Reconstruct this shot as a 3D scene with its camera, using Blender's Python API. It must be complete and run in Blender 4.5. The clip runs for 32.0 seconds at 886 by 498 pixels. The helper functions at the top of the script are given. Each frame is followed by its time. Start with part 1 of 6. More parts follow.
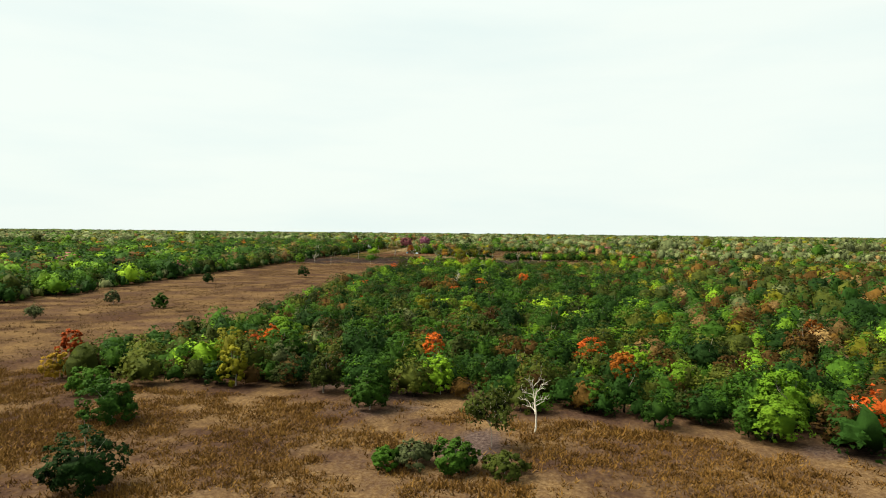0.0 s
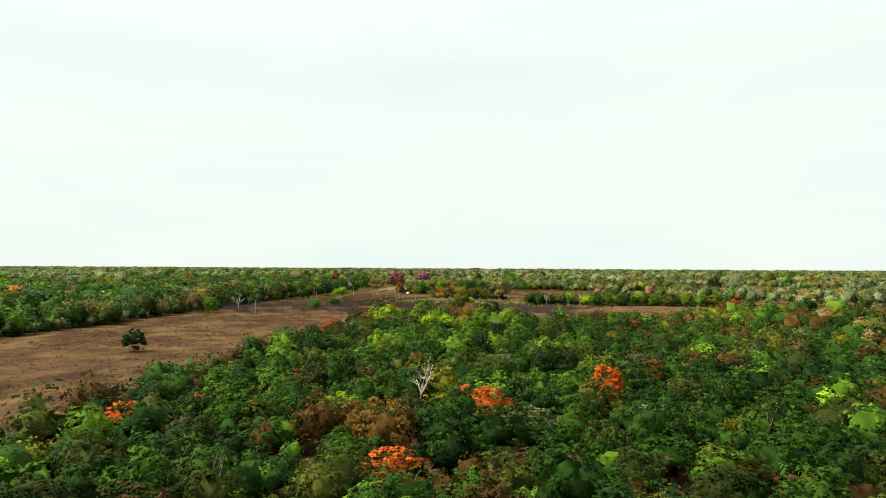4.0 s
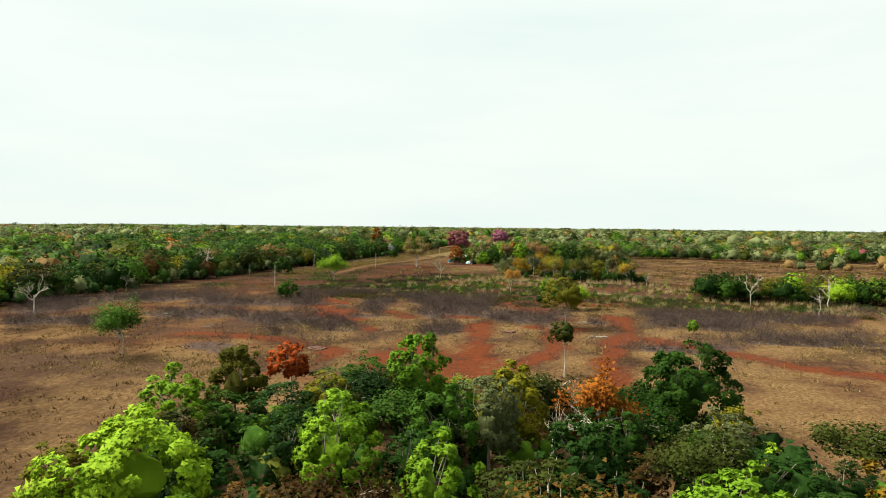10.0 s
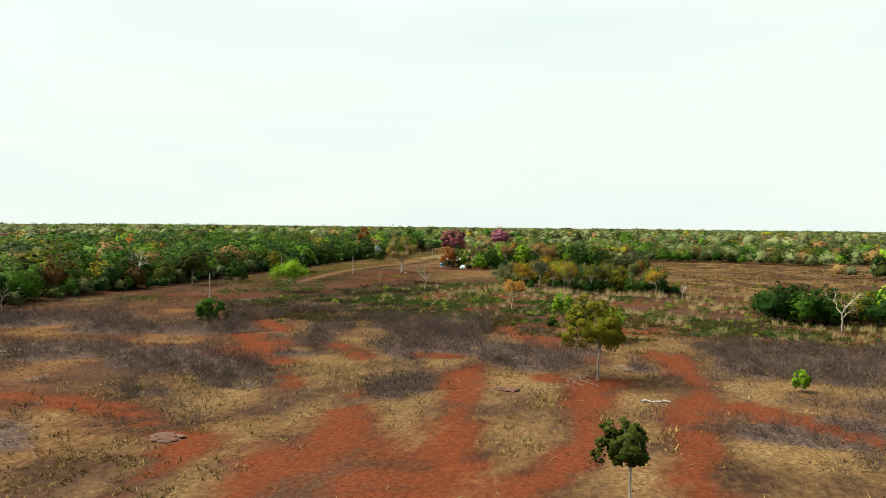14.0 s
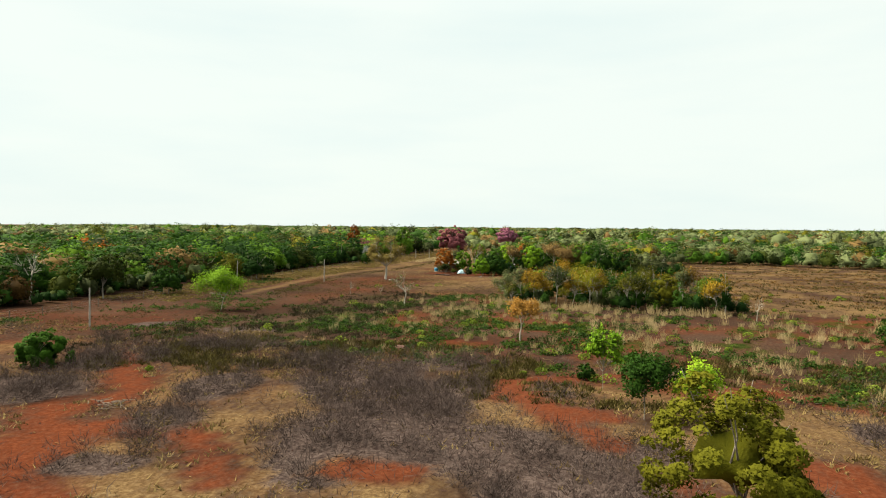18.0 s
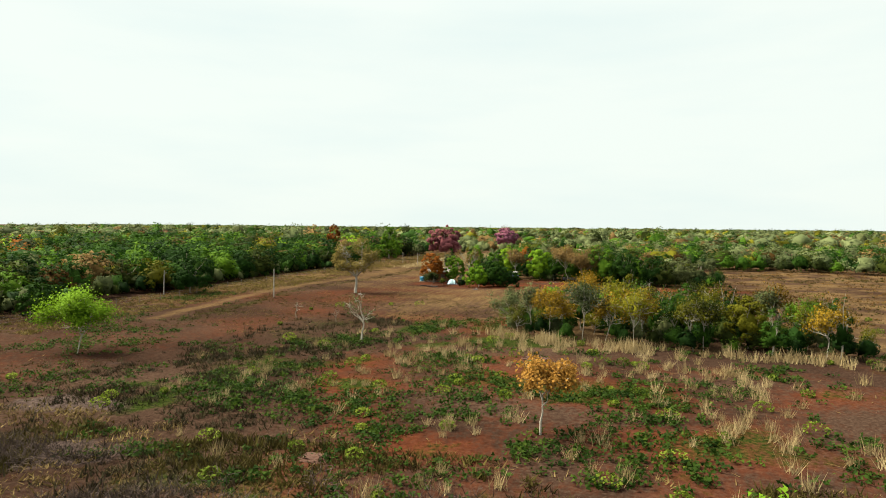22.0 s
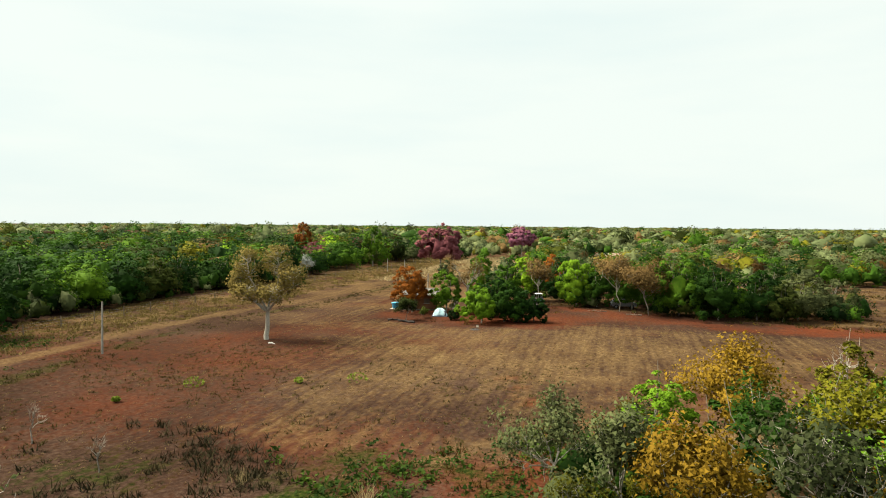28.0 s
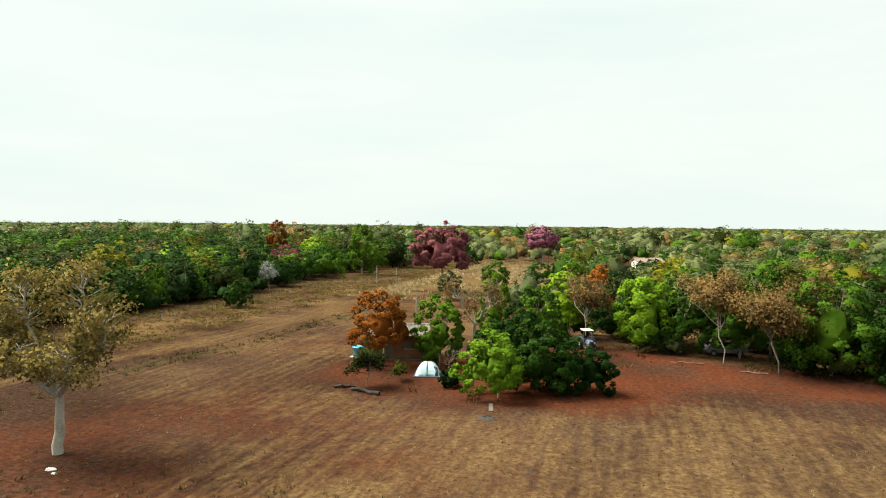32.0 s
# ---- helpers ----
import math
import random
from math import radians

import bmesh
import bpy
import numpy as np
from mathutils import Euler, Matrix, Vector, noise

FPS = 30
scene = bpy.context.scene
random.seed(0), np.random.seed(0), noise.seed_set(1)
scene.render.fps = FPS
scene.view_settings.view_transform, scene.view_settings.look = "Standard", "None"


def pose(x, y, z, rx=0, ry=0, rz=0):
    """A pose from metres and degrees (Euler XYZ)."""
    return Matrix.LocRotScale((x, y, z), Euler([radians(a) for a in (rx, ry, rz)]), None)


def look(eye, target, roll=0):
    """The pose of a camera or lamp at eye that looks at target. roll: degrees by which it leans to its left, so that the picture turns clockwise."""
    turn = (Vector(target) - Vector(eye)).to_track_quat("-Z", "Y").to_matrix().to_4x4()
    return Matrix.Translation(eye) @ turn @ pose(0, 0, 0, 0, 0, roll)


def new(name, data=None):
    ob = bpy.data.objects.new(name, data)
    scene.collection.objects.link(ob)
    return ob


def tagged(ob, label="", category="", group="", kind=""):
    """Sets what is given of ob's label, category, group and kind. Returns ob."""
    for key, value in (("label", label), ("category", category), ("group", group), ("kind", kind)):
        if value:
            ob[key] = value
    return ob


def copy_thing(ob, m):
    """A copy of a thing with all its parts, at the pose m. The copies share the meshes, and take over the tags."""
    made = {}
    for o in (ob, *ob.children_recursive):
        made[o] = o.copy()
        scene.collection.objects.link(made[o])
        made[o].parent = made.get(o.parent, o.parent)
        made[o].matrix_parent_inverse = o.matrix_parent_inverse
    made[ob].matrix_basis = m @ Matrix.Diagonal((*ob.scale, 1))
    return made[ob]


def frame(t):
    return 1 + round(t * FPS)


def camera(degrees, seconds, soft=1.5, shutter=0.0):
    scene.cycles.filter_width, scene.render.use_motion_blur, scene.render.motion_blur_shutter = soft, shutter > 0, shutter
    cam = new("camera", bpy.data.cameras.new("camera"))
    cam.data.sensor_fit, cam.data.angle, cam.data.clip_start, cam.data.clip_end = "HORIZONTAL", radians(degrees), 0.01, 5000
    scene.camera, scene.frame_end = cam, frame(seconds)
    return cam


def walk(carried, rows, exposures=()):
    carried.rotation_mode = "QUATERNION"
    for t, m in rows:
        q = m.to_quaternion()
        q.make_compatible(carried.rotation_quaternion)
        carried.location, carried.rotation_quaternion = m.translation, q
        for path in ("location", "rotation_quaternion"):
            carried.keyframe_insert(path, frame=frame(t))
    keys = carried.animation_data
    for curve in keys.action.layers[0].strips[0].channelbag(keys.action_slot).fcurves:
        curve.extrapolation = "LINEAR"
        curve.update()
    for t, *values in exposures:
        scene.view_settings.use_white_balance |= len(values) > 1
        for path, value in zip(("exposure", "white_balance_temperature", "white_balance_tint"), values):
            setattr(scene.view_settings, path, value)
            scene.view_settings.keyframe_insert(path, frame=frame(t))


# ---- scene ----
cam = camera(69.1, 32.0, soft=1.0)
PATH = [
    (0, (0.991, 10.96, 17.089), (0.828, 12.953, 17.036), 0.6),
    (0.5, (0.733, 20.759, 16.936), (0.569, 22.752, 16.904), 0.4),
    (1, (0.369, 33.99, 16.781), (0.203, 35.984, 16.773), 0.3),
    (1.5, (-0.049, 48.721, 16.452), (-0.216, 50.714, 16.466), 0.2),
    (2, (-0.017, 66.243, 16.34), (-0.198, 68.234, 16.368), 0.2),
    (2.5, (-0.404, 82.313, 16.158), (-0.592, 84.304, 16.197), 0.2),
    (3, (-0.86, 97.983, 15.948), (-1.051, 99.973, 15.995), 0.2),
    (3.5, (-1.142, 114.185, 15.798), (-1.337, 116.175, 15.851), 0.2),
    (4, (-1.491, 130.14, 15.589), (-1.69, 132.13, 15.646), 0.3),
    (4.5, (-1.851, 146.147, 15.332), (-2.053, 148.136, 15.393), 0.3),
    (6.5, (-6.722, 220.109, 14.413), (-7.14, 222.063, 14.348), 0.6),
    (7, (-8.455, 236.209, 14.118), (-8.903, 238.158, 14.051), 0.6),
    (7.5, (-9.968, 248.585, 14.047), (-10.424, 250.531, 13.978), 0.6),
    (8, (-10.673, 252.894, 13.981), (-11.132, 254.84, 13.912), 0.6),
    (9, (-11.697, 260.561, 13.91), (-12.159, 262.506, 13.84), 0.6),
    (10, (-12.788, 268.456, 13.876), (-13.254, 270.4, 13.806), 0.6),
    (11, (-13.869, 276.237, 13.801), (-14.335, 278.181, 13.732), 0.5),
    (12, (-14.828, 283.923, 13.827), (-15.295, 285.867, 13.756), 0.6),
    (13, (-15.984, 291.895, 13.69), (-16.451, 293.838, 13.618), 0.7),
    (14, (-17.004, 299.962, 13.491), (-17.472, 301.906, 13.421), 0.6),
    (14.5, (-17.495, 303.953, 13.4), (-17.966, 305.896, 13.331), 0.6),
    (16.5, (-19.564, 321.185, 12.99), (-20.053, 323.123, 12.92), 0.5),
    (17, (-20.386, 324.949, 12.985), (-20.866, 326.889, 12.915), 0.6),
    (18, (-21.463, 333.68, 12.751), (-21.954, 335.618, 12.681), 0.5),
    (19, (-22.907, 341.147, 12.855), (-23.387, 343.088, 12.785), 0.5),
    (20, (-24.267, 349.156, 12.876), (-24.743, 351.097, 12.805), 0.4),
    (21, (-25.851, 357.641, 12.763), (-26.327, 359.582, 12.694), 0.5),
    (22, (-27.007, 365.892, 12.733), (-27.493, 367.831, 12.663), 0.5),
    (23, (-28.665, 373.964, 12.739), (-29.152, 375.903, 12.667), 0.5),
    (24, (-30.453, 381.91, 12.64), (-30.937, 383.849, 12.568), 0.6),
    (25, (-32.172, 389.966, 12.642), (-32.653, 391.906, 12.569), 0.6),
    (25.5, (-33.146, 394.01, 12.525), (-33.62, 395.952, 12.452), 0.6),
    (27.5, (-35.044, 412.993, 12.446), (-35.561, 414.924, 12.373), 0.5),
    (28, (-35.803, 417.421, 12.63), (-36.323, 419.351, 12.557), 0.5),
    (29, (-37.254, 426.459, 12.657), (-37.781, 428.387, 12.582), 0.5),
    (30, (-38.863, 435.532, 12.553), (-39.398, 437.458, 12.479), 0.4),
    (30.5, (-40.219, 440.035, 12.538), (-40.763, 441.958, 12.462), 0.5),
    (31, (-41.257, 444.519, 12.479), (-41.812, 446.439, 12.403), 0.6),
    (32, (-43.542, 453.409, 12.401), (-44.101, 455.328, 12.327), 0.6),
]
walk(cam, [(t, look(eye, target, roll)) for t, eye, target, roll in PATH])
scene.view_settings.exposure = 1.25

# ---------- world: bright veiled sky, soft low sun ----------
SUN_ELEV, SUN_AZ = 52.0, 270.0          # degrees; azimuth clockwise from +y

world = bpy.data.worlds.new("World")
scene.world = world
world.use_nodes = True
wn, wl = world.node_tree.nodes, world.node_tree.links
wn.clear()
w_out, w_bg = wn.new("ShaderNodeOutputWorld"), wn.new("ShaderNodeBackground")
sky = wn.new("ShaderNodeTexSky")
sky.sky_type, sky.sun_disc = "NISHITA", False
sky.sun_elevation, sky.sun_rotation = radians(SUN_ELEV), radians(SUN_AZ)
sky.dust_density, sky.air_density = 3.0, 1.2
sky_gain = wn.new("ShaderNodeVectorMath")
sky_gain.operation = "SCALE"
sky_gain.inputs["Scale"].default_value = 0.06
wl.new(sky.outputs[0], sky_gain.inputs[0])
w_co, w_map = wn.new("ShaderNodeTexCoord"), wn.new("ShaderNodeMapping")
w_map.inputs["Scale"].default_value = (1.6, 1.6, 9.0)
wl.new(w_co.outputs["Generated"], w_map.inputs["Vector"])
w_noise = wn.new("ShaderNodeTexNoise")
w_noise.inputs["Scale"].default_value, w_noise.inputs["Detail"].default_value = 1.4, 5.0
wl.new(w_map.outputs[0], w_noise.inputs["Vector"])
w_ramp = wn.new("ShaderNodeValToRGB")
w_ramp.color_ramp.elements[0].position, w_ramp.color_ramp.elements[0].color = 0.30, (0.88, 0.995, 0.955, 1)
w_ramp.color_ramp.elements[1].position, w_ramp.color_ramp.elements[1].color = 0.56, (0.96, 1.04, 0.975, 1)
wl.new(w_noise.outputs["Fac"], w_ramp.inputs[0])
w_mix = wn.new("ShaderNodeMix")
w_mix.data_type = "RGBA"
w_mix.inputs[0].default_value = 0.92                   # the veil covers most of the blue
wl.new(sky_gain.outputs[0], w_mix.inputs[6])
wl.new(w_ramp.outputs[0], w_mix.inputs[7])
w_sep, w_lift = wn.new("ShaderNodeSeparateXYZ"), wn.new("ShaderNodeMapRange")   # an overcast sky is brightest overhead
wl.new(w_co.outputs["Generated"], w_sep.inputs[0])
w_lift.inputs["From Min"].default_value, w_lift.inputs["From Max"].default_value = 0.30, 1.0
w_lift.inputs["To Min"].default_value, w_lift.inputs["To Max"].default_value = 0.43, 0.60
wl.new(w_sep.outputs["Z"], w_lift.inputs["Value"])
wl.new(w_mix.outputs[2], w_bg.inputs["Color"])
wl.new(w_lift.outputs[0], w_bg.inputs["Strength"])
wl.new(w_bg.outputs[0], w_out.inputs[0])

sun = new("sun", bpy.data.lights.new("sun", "SUN"))
sun.data.energy, sun.data.angle, sun.data.color = 6.2, radians(38.0), (1.0, 0.92, 0.74)
az, el = radians(SUN_AZ), radians(SUN_ELEV)
sun_from = Vector((math.sin(az) * math.cos(el), math.cos(az) * math.cos(el), math.sin(el)))
sun.matrix_world = look(sun_from * 300, (0, 0, 0))

# ---------- materials ----------
def node_mat(name, rough=0.85, spec=0.2):
    m = bpy.data.materials.new(name)
    m.use_nodes = True
    b = m.node_tree.nodes["Principled BSDF"]
    b.inputs["Roughness"].default_value = rough
    b.inputs["Specular IOR Level"].default_value = spec
    return m, m.node_tree.nodes, m.node_tree.links, b


def ramp_node(nodes, stops):
    r = nodes.new("ShaderNodeValToRGB")
    while len(r.color_ramp.elements) < len(stops):
        r.color_ramp.elements.new(0.5)
    for e, (p, c) in zip(r.color_ramp.elements, stops):
        e.position, e.color = p, (*c, 1)
    return r


def math_node(nodes, links, op, a, b):
    n = nodes.new("ShaderNodeMath")
    n.operation = op
    for i, v in enumerate((a, b)):
        if isinstance(v, (int, float)):
            n.inputs[i].default_value = v
        else:
            links.new(v, n.inputs[i])
    return n.outputs[0]


def noise_node(nodes, links, scale, detail=4.0, vector=None, rough=0.55):
    n = nodes.new("ShaderNodeTexNoise")
    n.inputs["Scale"].default_value, n.inputs["Detail"].default_value, n.inputs["Roughness"].default_value = scale, detail, rough
    if vector is not None:
        links.new(vector, n.inputs["Vector"])
    return n.outputs["Fac"]


def leaf_mat(name, dark, mid, light, through_light=0.3):
    """Foliage: every tree, every tuft of leaves and every few metres of crown a little different."""
    m, n, l, b = node_mat(name, 0.8, 0.06)
    info, geo, tone = n.new("ShaderNodeObjectInfo"), n.new("ShaderNodeNewGeometry"), n.new("ShaderNodeAttribute")
    tone.attribute_name = "tone"
    fac = math_node(n, l, "MULTIPLY", geo.outputs["Random Per Island"], 0.10)
    fac = math_node(n, l, "ADD", fac, 0.06)
    own = math_node(n, l, "FRACT", math_node(n, l, "ADD", info.outputs["Random"], tone.outputs["Fac"]), 0.0)
    fac = math_node(n, l, "ADD", fac, math_node(n, l, "MULTIPLY", own, 0.44))
    fac = math_node(n, l, "ADD", fac, math_node(n, l, "MULTIPLY", noise_node(n, l, 0.8, 2.0, geo.outputs["Position"]), 0.30))
    r = ramp_node(n, [(0.18, dark), (0.55, mid), (0.95, light)])
    l.new(fac, r.inputs[0])
    l.new(r.outputs[0], b.inputs["Base Color"])
    bump = n.new("ShaderNodeBump")                         # sprays of leaves stand proud of the crown
    bump.inputs["Strength"].default_value, bump.inputs["Distance"].default_value = 0.5, 0.16
    l.new(noise_node(n, l, 2.6, 3.0, geo.outputs["Position"], 0.7), bump.inputs["Height"])
    l.new(bump.outputs[0], b.inputs["Normal"])
    tr = n.new("ShaderNodeBsdfTranslucent")
    l.new(r.outputs[0], tr.inputs["Color"])
    mix = n.new("ShaderNodeMixShader")
    mix.inputs[0].default_value = through_light
    l.new(b.outputs[0], mix.inputs[1])
    l.new(tr.outputs[0], mix.inputs[2])
    l.new(mix.outputs[0], n["Material Output"].inputs["Surface"])
    return m


def plain_mat(name, c1, c2, scale=3.0, rough=0.85, metal=0.0, bump=0.0, spec=0.3):
    m, n, l, b = node_mat(name, rough, spec)
    b.inputs["Metallic"].default_value = metal
    geo = n.new("ShaderNodeNewGeometry")
    big = noise_node(n, l, scale * 0.25, 3.0, geo.outputs["Position"])
    fine = noise_node(n, l, scale * 2.5, 5.0, geo.outputs["Position"])
    fac = math_node(n, l, "ADD", math_node(n, l, "MULTIPLY", big, 0.5), math_node(n, l, "MULTIPLY", fine, 0.5))
    r = ramp_node(n, [(0.35, c1), (0.65, c2)])
    l.new(fac, r.inputs[0])
    l.new(r.outputs[0], b.inputs["Base Color"])
    if bump:
        bp = n.new("ShaderNodeBump")
        bp.inputs["Strength"].default_value, bp.inputs["Distance"].default_value = bump, 0.03
        l.new(fine, bp.inputs["Height"])
        l.new(bp.outputs[0], b.inputs["Normal"])
    return m


LEAF = {
    "green": leaf_mat("leaf_green", (0.007, 0.022, 0.003), (0.034, 0.083, 0.006), (0.14, 0.24, 0.012)),
    "deep": leaf_mat("leaf_deep_green", (0.0035, 0.012, 0.002), (0.0135, 0.04, 0.0045), (0.055, 0.115, 0.009)),
    "lime": leaf_mat("leaf_lime", (0.05, 0.115, 0.007), (0.13, 0.235, 0.011), (0.3, 0.41, 0.02)),
    "olive": leaf_mat("leaf_olive", (0.009, 0.015, 0.0025), (0.032, 0.043, 0.006), (0.115, 0.128, 0.014)),
    "ochre": leaf_mat("leaf_ochre", (0.07, 0.042, 0.005), (0.195, 0.118, 0.01), (0.36, 0.24, 0.022)),
    "brown": leaf_mat("leaf_brown", (0.02, 0.011, 0.003), (0.055, 0.03, 0.006), (0.15, 0.08, 0.013)),
    "red": leaf_mat("leaf_red", (0.16, 0.028, 0.005), (0.3, 0.056, 0.007), (0.43, 0.11, 0.012)),
    "rust": leaf_mat("leaf_rust", (0.0663, 0.01989, 0.003978), (0.2188, 0.06961, 0.007956), (0.3646, 0.1459, 0.01591)),
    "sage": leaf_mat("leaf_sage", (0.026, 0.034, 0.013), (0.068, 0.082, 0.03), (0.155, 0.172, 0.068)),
    "plum": leaf_mat("leaf_plum", (0.05768, 0.01923, 0.02307), (0.1634, 0.05, 0.05961), (0.3077, 0.1154, 0.125)),
    "blossom": leaf_mat("leaf_pink", (0.1154, 0.03845, 0.06345), (0.3077, 0.1154, 0.173), (0.5, 0.2596, 0.3173)),
    "moss": leaf_mat("leaf_moss", (0.03, 0.032, 0.003), (0.1, 0.098, 0.006), (0.235, 0.215, 0.013)),
    "peach": leaf_mat("leaf_peach", (0.150, 0.070, 0.012), (0.330, 0.175, 0.036), (0.520, 0.310, 0.090)),
    "fresh": leaf_mat("leaf_fresh_yellow_green", (0.050, 0.075, 0.008), (0.115, 0.155, 0.016), (0.220, 0.265, 0.040)),
    "silver": leaf_mat("leaf_silver", (0.20, 0.21, 0.20), (0.33, 0.35, 0.33), (0.48, 0.50, 0.48)),
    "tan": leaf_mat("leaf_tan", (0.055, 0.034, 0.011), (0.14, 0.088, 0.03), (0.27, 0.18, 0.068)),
    # far trees: distance haze is put into this pale leaf colour
    "dusty": leaf_mat("leaf_hazy", (0.046, 0.062, 0.025), (0.115, 0.14, 0.056), (0.21, 0.232, 0.1)),
    "bronze": leaf_mat("leaf_bronze", (0.0858, 0.07176, 0.02028), (0.2106, 0.156, 0.04056), (0.3588, 0.2574, 0.0663)),
}
KIND = list(LEAF)
BARK = {
    "grey": plain_mat("bark_grey", (0.10, 0.085, 0.065), (0.26, 0.23, 0.19), 4.0, 0.9, bump=0.5),
    "pale": plain_mat("bark_pale", (0.20, 0.175, 0.14), (0.40, 0.37, 0.31), 4.0, 0.9, bump=0.4),
    "dark": plain_mat("bark_dark", (0.035, 0.026, 0.02), (0.09, 0.07, 0.05), 4.0, 0.95, bump=0.5),
    }
STRAW = leaf_mat("straw", (0.070, 0.044, 0.014), (0.145, 0.100, 0.037), (0.260, 0.195, 0.084), 0.15)
GOLD = leaf_mat("golden_grass", (0.036, 0.017, 0.004), (0.092, 0.047, 0.010), (0.175, 0.100, 0.024), 0.15)
TWIG = leaf_mat("dry_twig", (0.021, 0.0145, 0.0125), (0.056, 0.0395, 0.0340), (0.122, 0.090, 0.076), 0.1)
OLIVE_GRASS = leaf_mat("olive_grass", (0.0168, 0.01344, 0.00336), (0.0476, 0.03808, 0.00896), (0.1064, 0.0868, 0.0224), 0.15)
PALE = leaf_mat("pale_straw", (0.168, 0.1218, 0.05544), (0.2856, 0.2184, 0.1092), (0.4368, 0.3528, 0.2016), 0.2)
VERGE = leaf_mat("yellow_verge_grass", (0.052, 0.036, 0.009), (0.120, 0.088, 0.024), (0.215, 0.165, 0.055), 0.15)
RANK = leaf_mat("dark_rank_grass", (0.010, 0.009, 0.004), (0.027, 0.022, 0.010), (0.062, 0.050, 0.022), 0.1)
DRYLAND = leaf_mat("brown_dry_grass", (0.040, 0.022, 0.008), (0.090, 0.052, 0.020), (0.165, 0.105, 0.045), 0.15)
WEED = leaf_mat("weed_leaf", (0.00784, 0.02016, 0.00336), (0.02352, 0.04704, 0.0056), (0.0672, 0.1008, 0.01008))

# ---------- small mesh kit ----------
rng = np.random.default_rng(7)


def mesh_of(name, verts, tris, mats, mat_index=None, tone=None, smooth=False, normals=None):
    """A mesh of triangles or quads from arrays."""
    verts, tris = np.asarray(verts, np.float32), np.asarray(tris, np.int32)
    me = bpy.data.meshes.new(name)
    me.vertices.add(len(verts))
    me.vertices.foreach_set("co", verts.ravel())
    k = tris.shape[1]
    me.loops.add(tris.size)
    me.loops.foreach_set("vertex_index", tris.ravel())
    me.polygons.add(len(tris))
    me.polygons.foreach_set("loop_start", np.arange(0, tris.size, k, dtype=np.int32))
    for m in mats:
        me.materials.append(m)
    if mat_index is not None:
        me.polygons.foreach_set("material_index", np.asarray(mat_index, np.int32))
    me.polygons.foreach_set("use_smooth", np.full(len(tris), smooth))
    if tone is not None:
        a = me.attributes.new("tone", "FLOAT", "POINT")
        a.data.foreach_set("value", np.asarray(tone, np.float32))
    me.update(calc_edges=True)
    if normals is not None:
        a = me.attributes.new("custom_normal", "FLOAT_VECTOR", "POINT")
        a.data.foreach_set("vector", np.asarray(normals, np.float32).ravel())
    return me


def join_arrays(parts):
    """Joins (verts, faces) pairs into one."""
    vs, fs, at = [], [], 0
    for v, f in parts:
        if len(v):
            vs.append(v)
            fs.append(np.asarray(f) + at)
            at += len(v)
    return np.concatenate(vs), np.concatenate(fs)


def value_noise(x, y, size, seed=0):
    x, y = np.asarray(x, float) / size, np.asarray(y, float) / size
    xi, yi = np.floor(x).astype(np.int64), np.floor(y).astype(np.int64)
    u, v = x - xi, y - yi
    u, v = u * u * (3 - 2 * u), v * v * (3 - 2 * v)

    def lattice(i, j):
        h = (i * 374761393 + j * 668265263 + seed * 974711) & 0x7FFFFFFF
        h = ((h ^ (h >> 13)) * 1274126177) & 0x7FFFFFFF
        return ((h ^ (h >> 16)) & 0xFFFF) / 65535.0

    a, b = lattice(xi, yi) * (1 - u) + lattice(xi + 1, yi) * u, lattice(xi, yi + 1) * (1 - u) + lattice(xi + 1, yi + 1) * u
    return a * (1 - v) + b * v


def fractal(x, y, size, seed=0, octaves=3):
    total = sum(0.5 ** k * value_noise(x, y, size * 0.5 ** k, seed + 17 * k) for k in range(octaves))
    return total / sum(0.5 ** k for k in range(octaves))


def unit(v):
    return v / np.maximum(np.linalg.norm(v, axis=-1, keepdims=True), 1e-6)


def leaf_cards(r, at, out, size, wild=0.75, fold=True, narrow=1.0):
    """Pointed leaf sprays at the places, facing out on the whole."""
    n = len(at)
    if not fold:
        nor = unit(out + wild * r.normal(size=(n, 3)) + (0, 0, 0.3))
        a = unit(np.cross(nor, r.normal(size=(n, 3))))
        b = np.cross(nor, a)
        s = (size * r.uniform(0.6, 1.4, n))[:, None]
        v = np.stack([at - a * s * 0.55 * narrow - b * s * 0.3, at + a * s * 0.55 * narrow - b * s * 0.3, at + b * s * 0.75], 1).reshape(-1, 3)
        return v, np.arange(3 * n).reshape(-1, 3)
    nor = unit(out + wild * r.normal(size=(n, 3)) + (0, 0, 0.25))
    a = unit(np.cross(nor, r.normal(size=(n, 3))))
    b = np.cross(nor, a)
    s = (size * r.uniform(0.6, 1.35, n))[:, None]
    rise = nor * s * r.uniform(0.05, 0.3, (n, 1))
    v = np.stack([at - a * s * 0.6, at + b * s * 0.42 + rise, at + a * s * 0.6, at - b * s * 0.42 + rise], 1).reshape(-1, 3)
    k = np.arange(n)[:, None] * 4
    return v, np.concatenate([k + (0, 1, 2), k + (0, 2, 3)], 1).reshape(-1, 3)


def ico(level):
    bm = bmesh.new()
    bmesh.ops.create_icosphere(bm, subdivisions=level, radius=1.0)
    v = np.array([p.co for p in bm.verts])
    f = np.array([[p.index for p in face.verts] for face in bm.faces])
    bm.free()
    return v, f


ICO1, ICO2, ICO3 = ico(1), ico(2), ico(3)


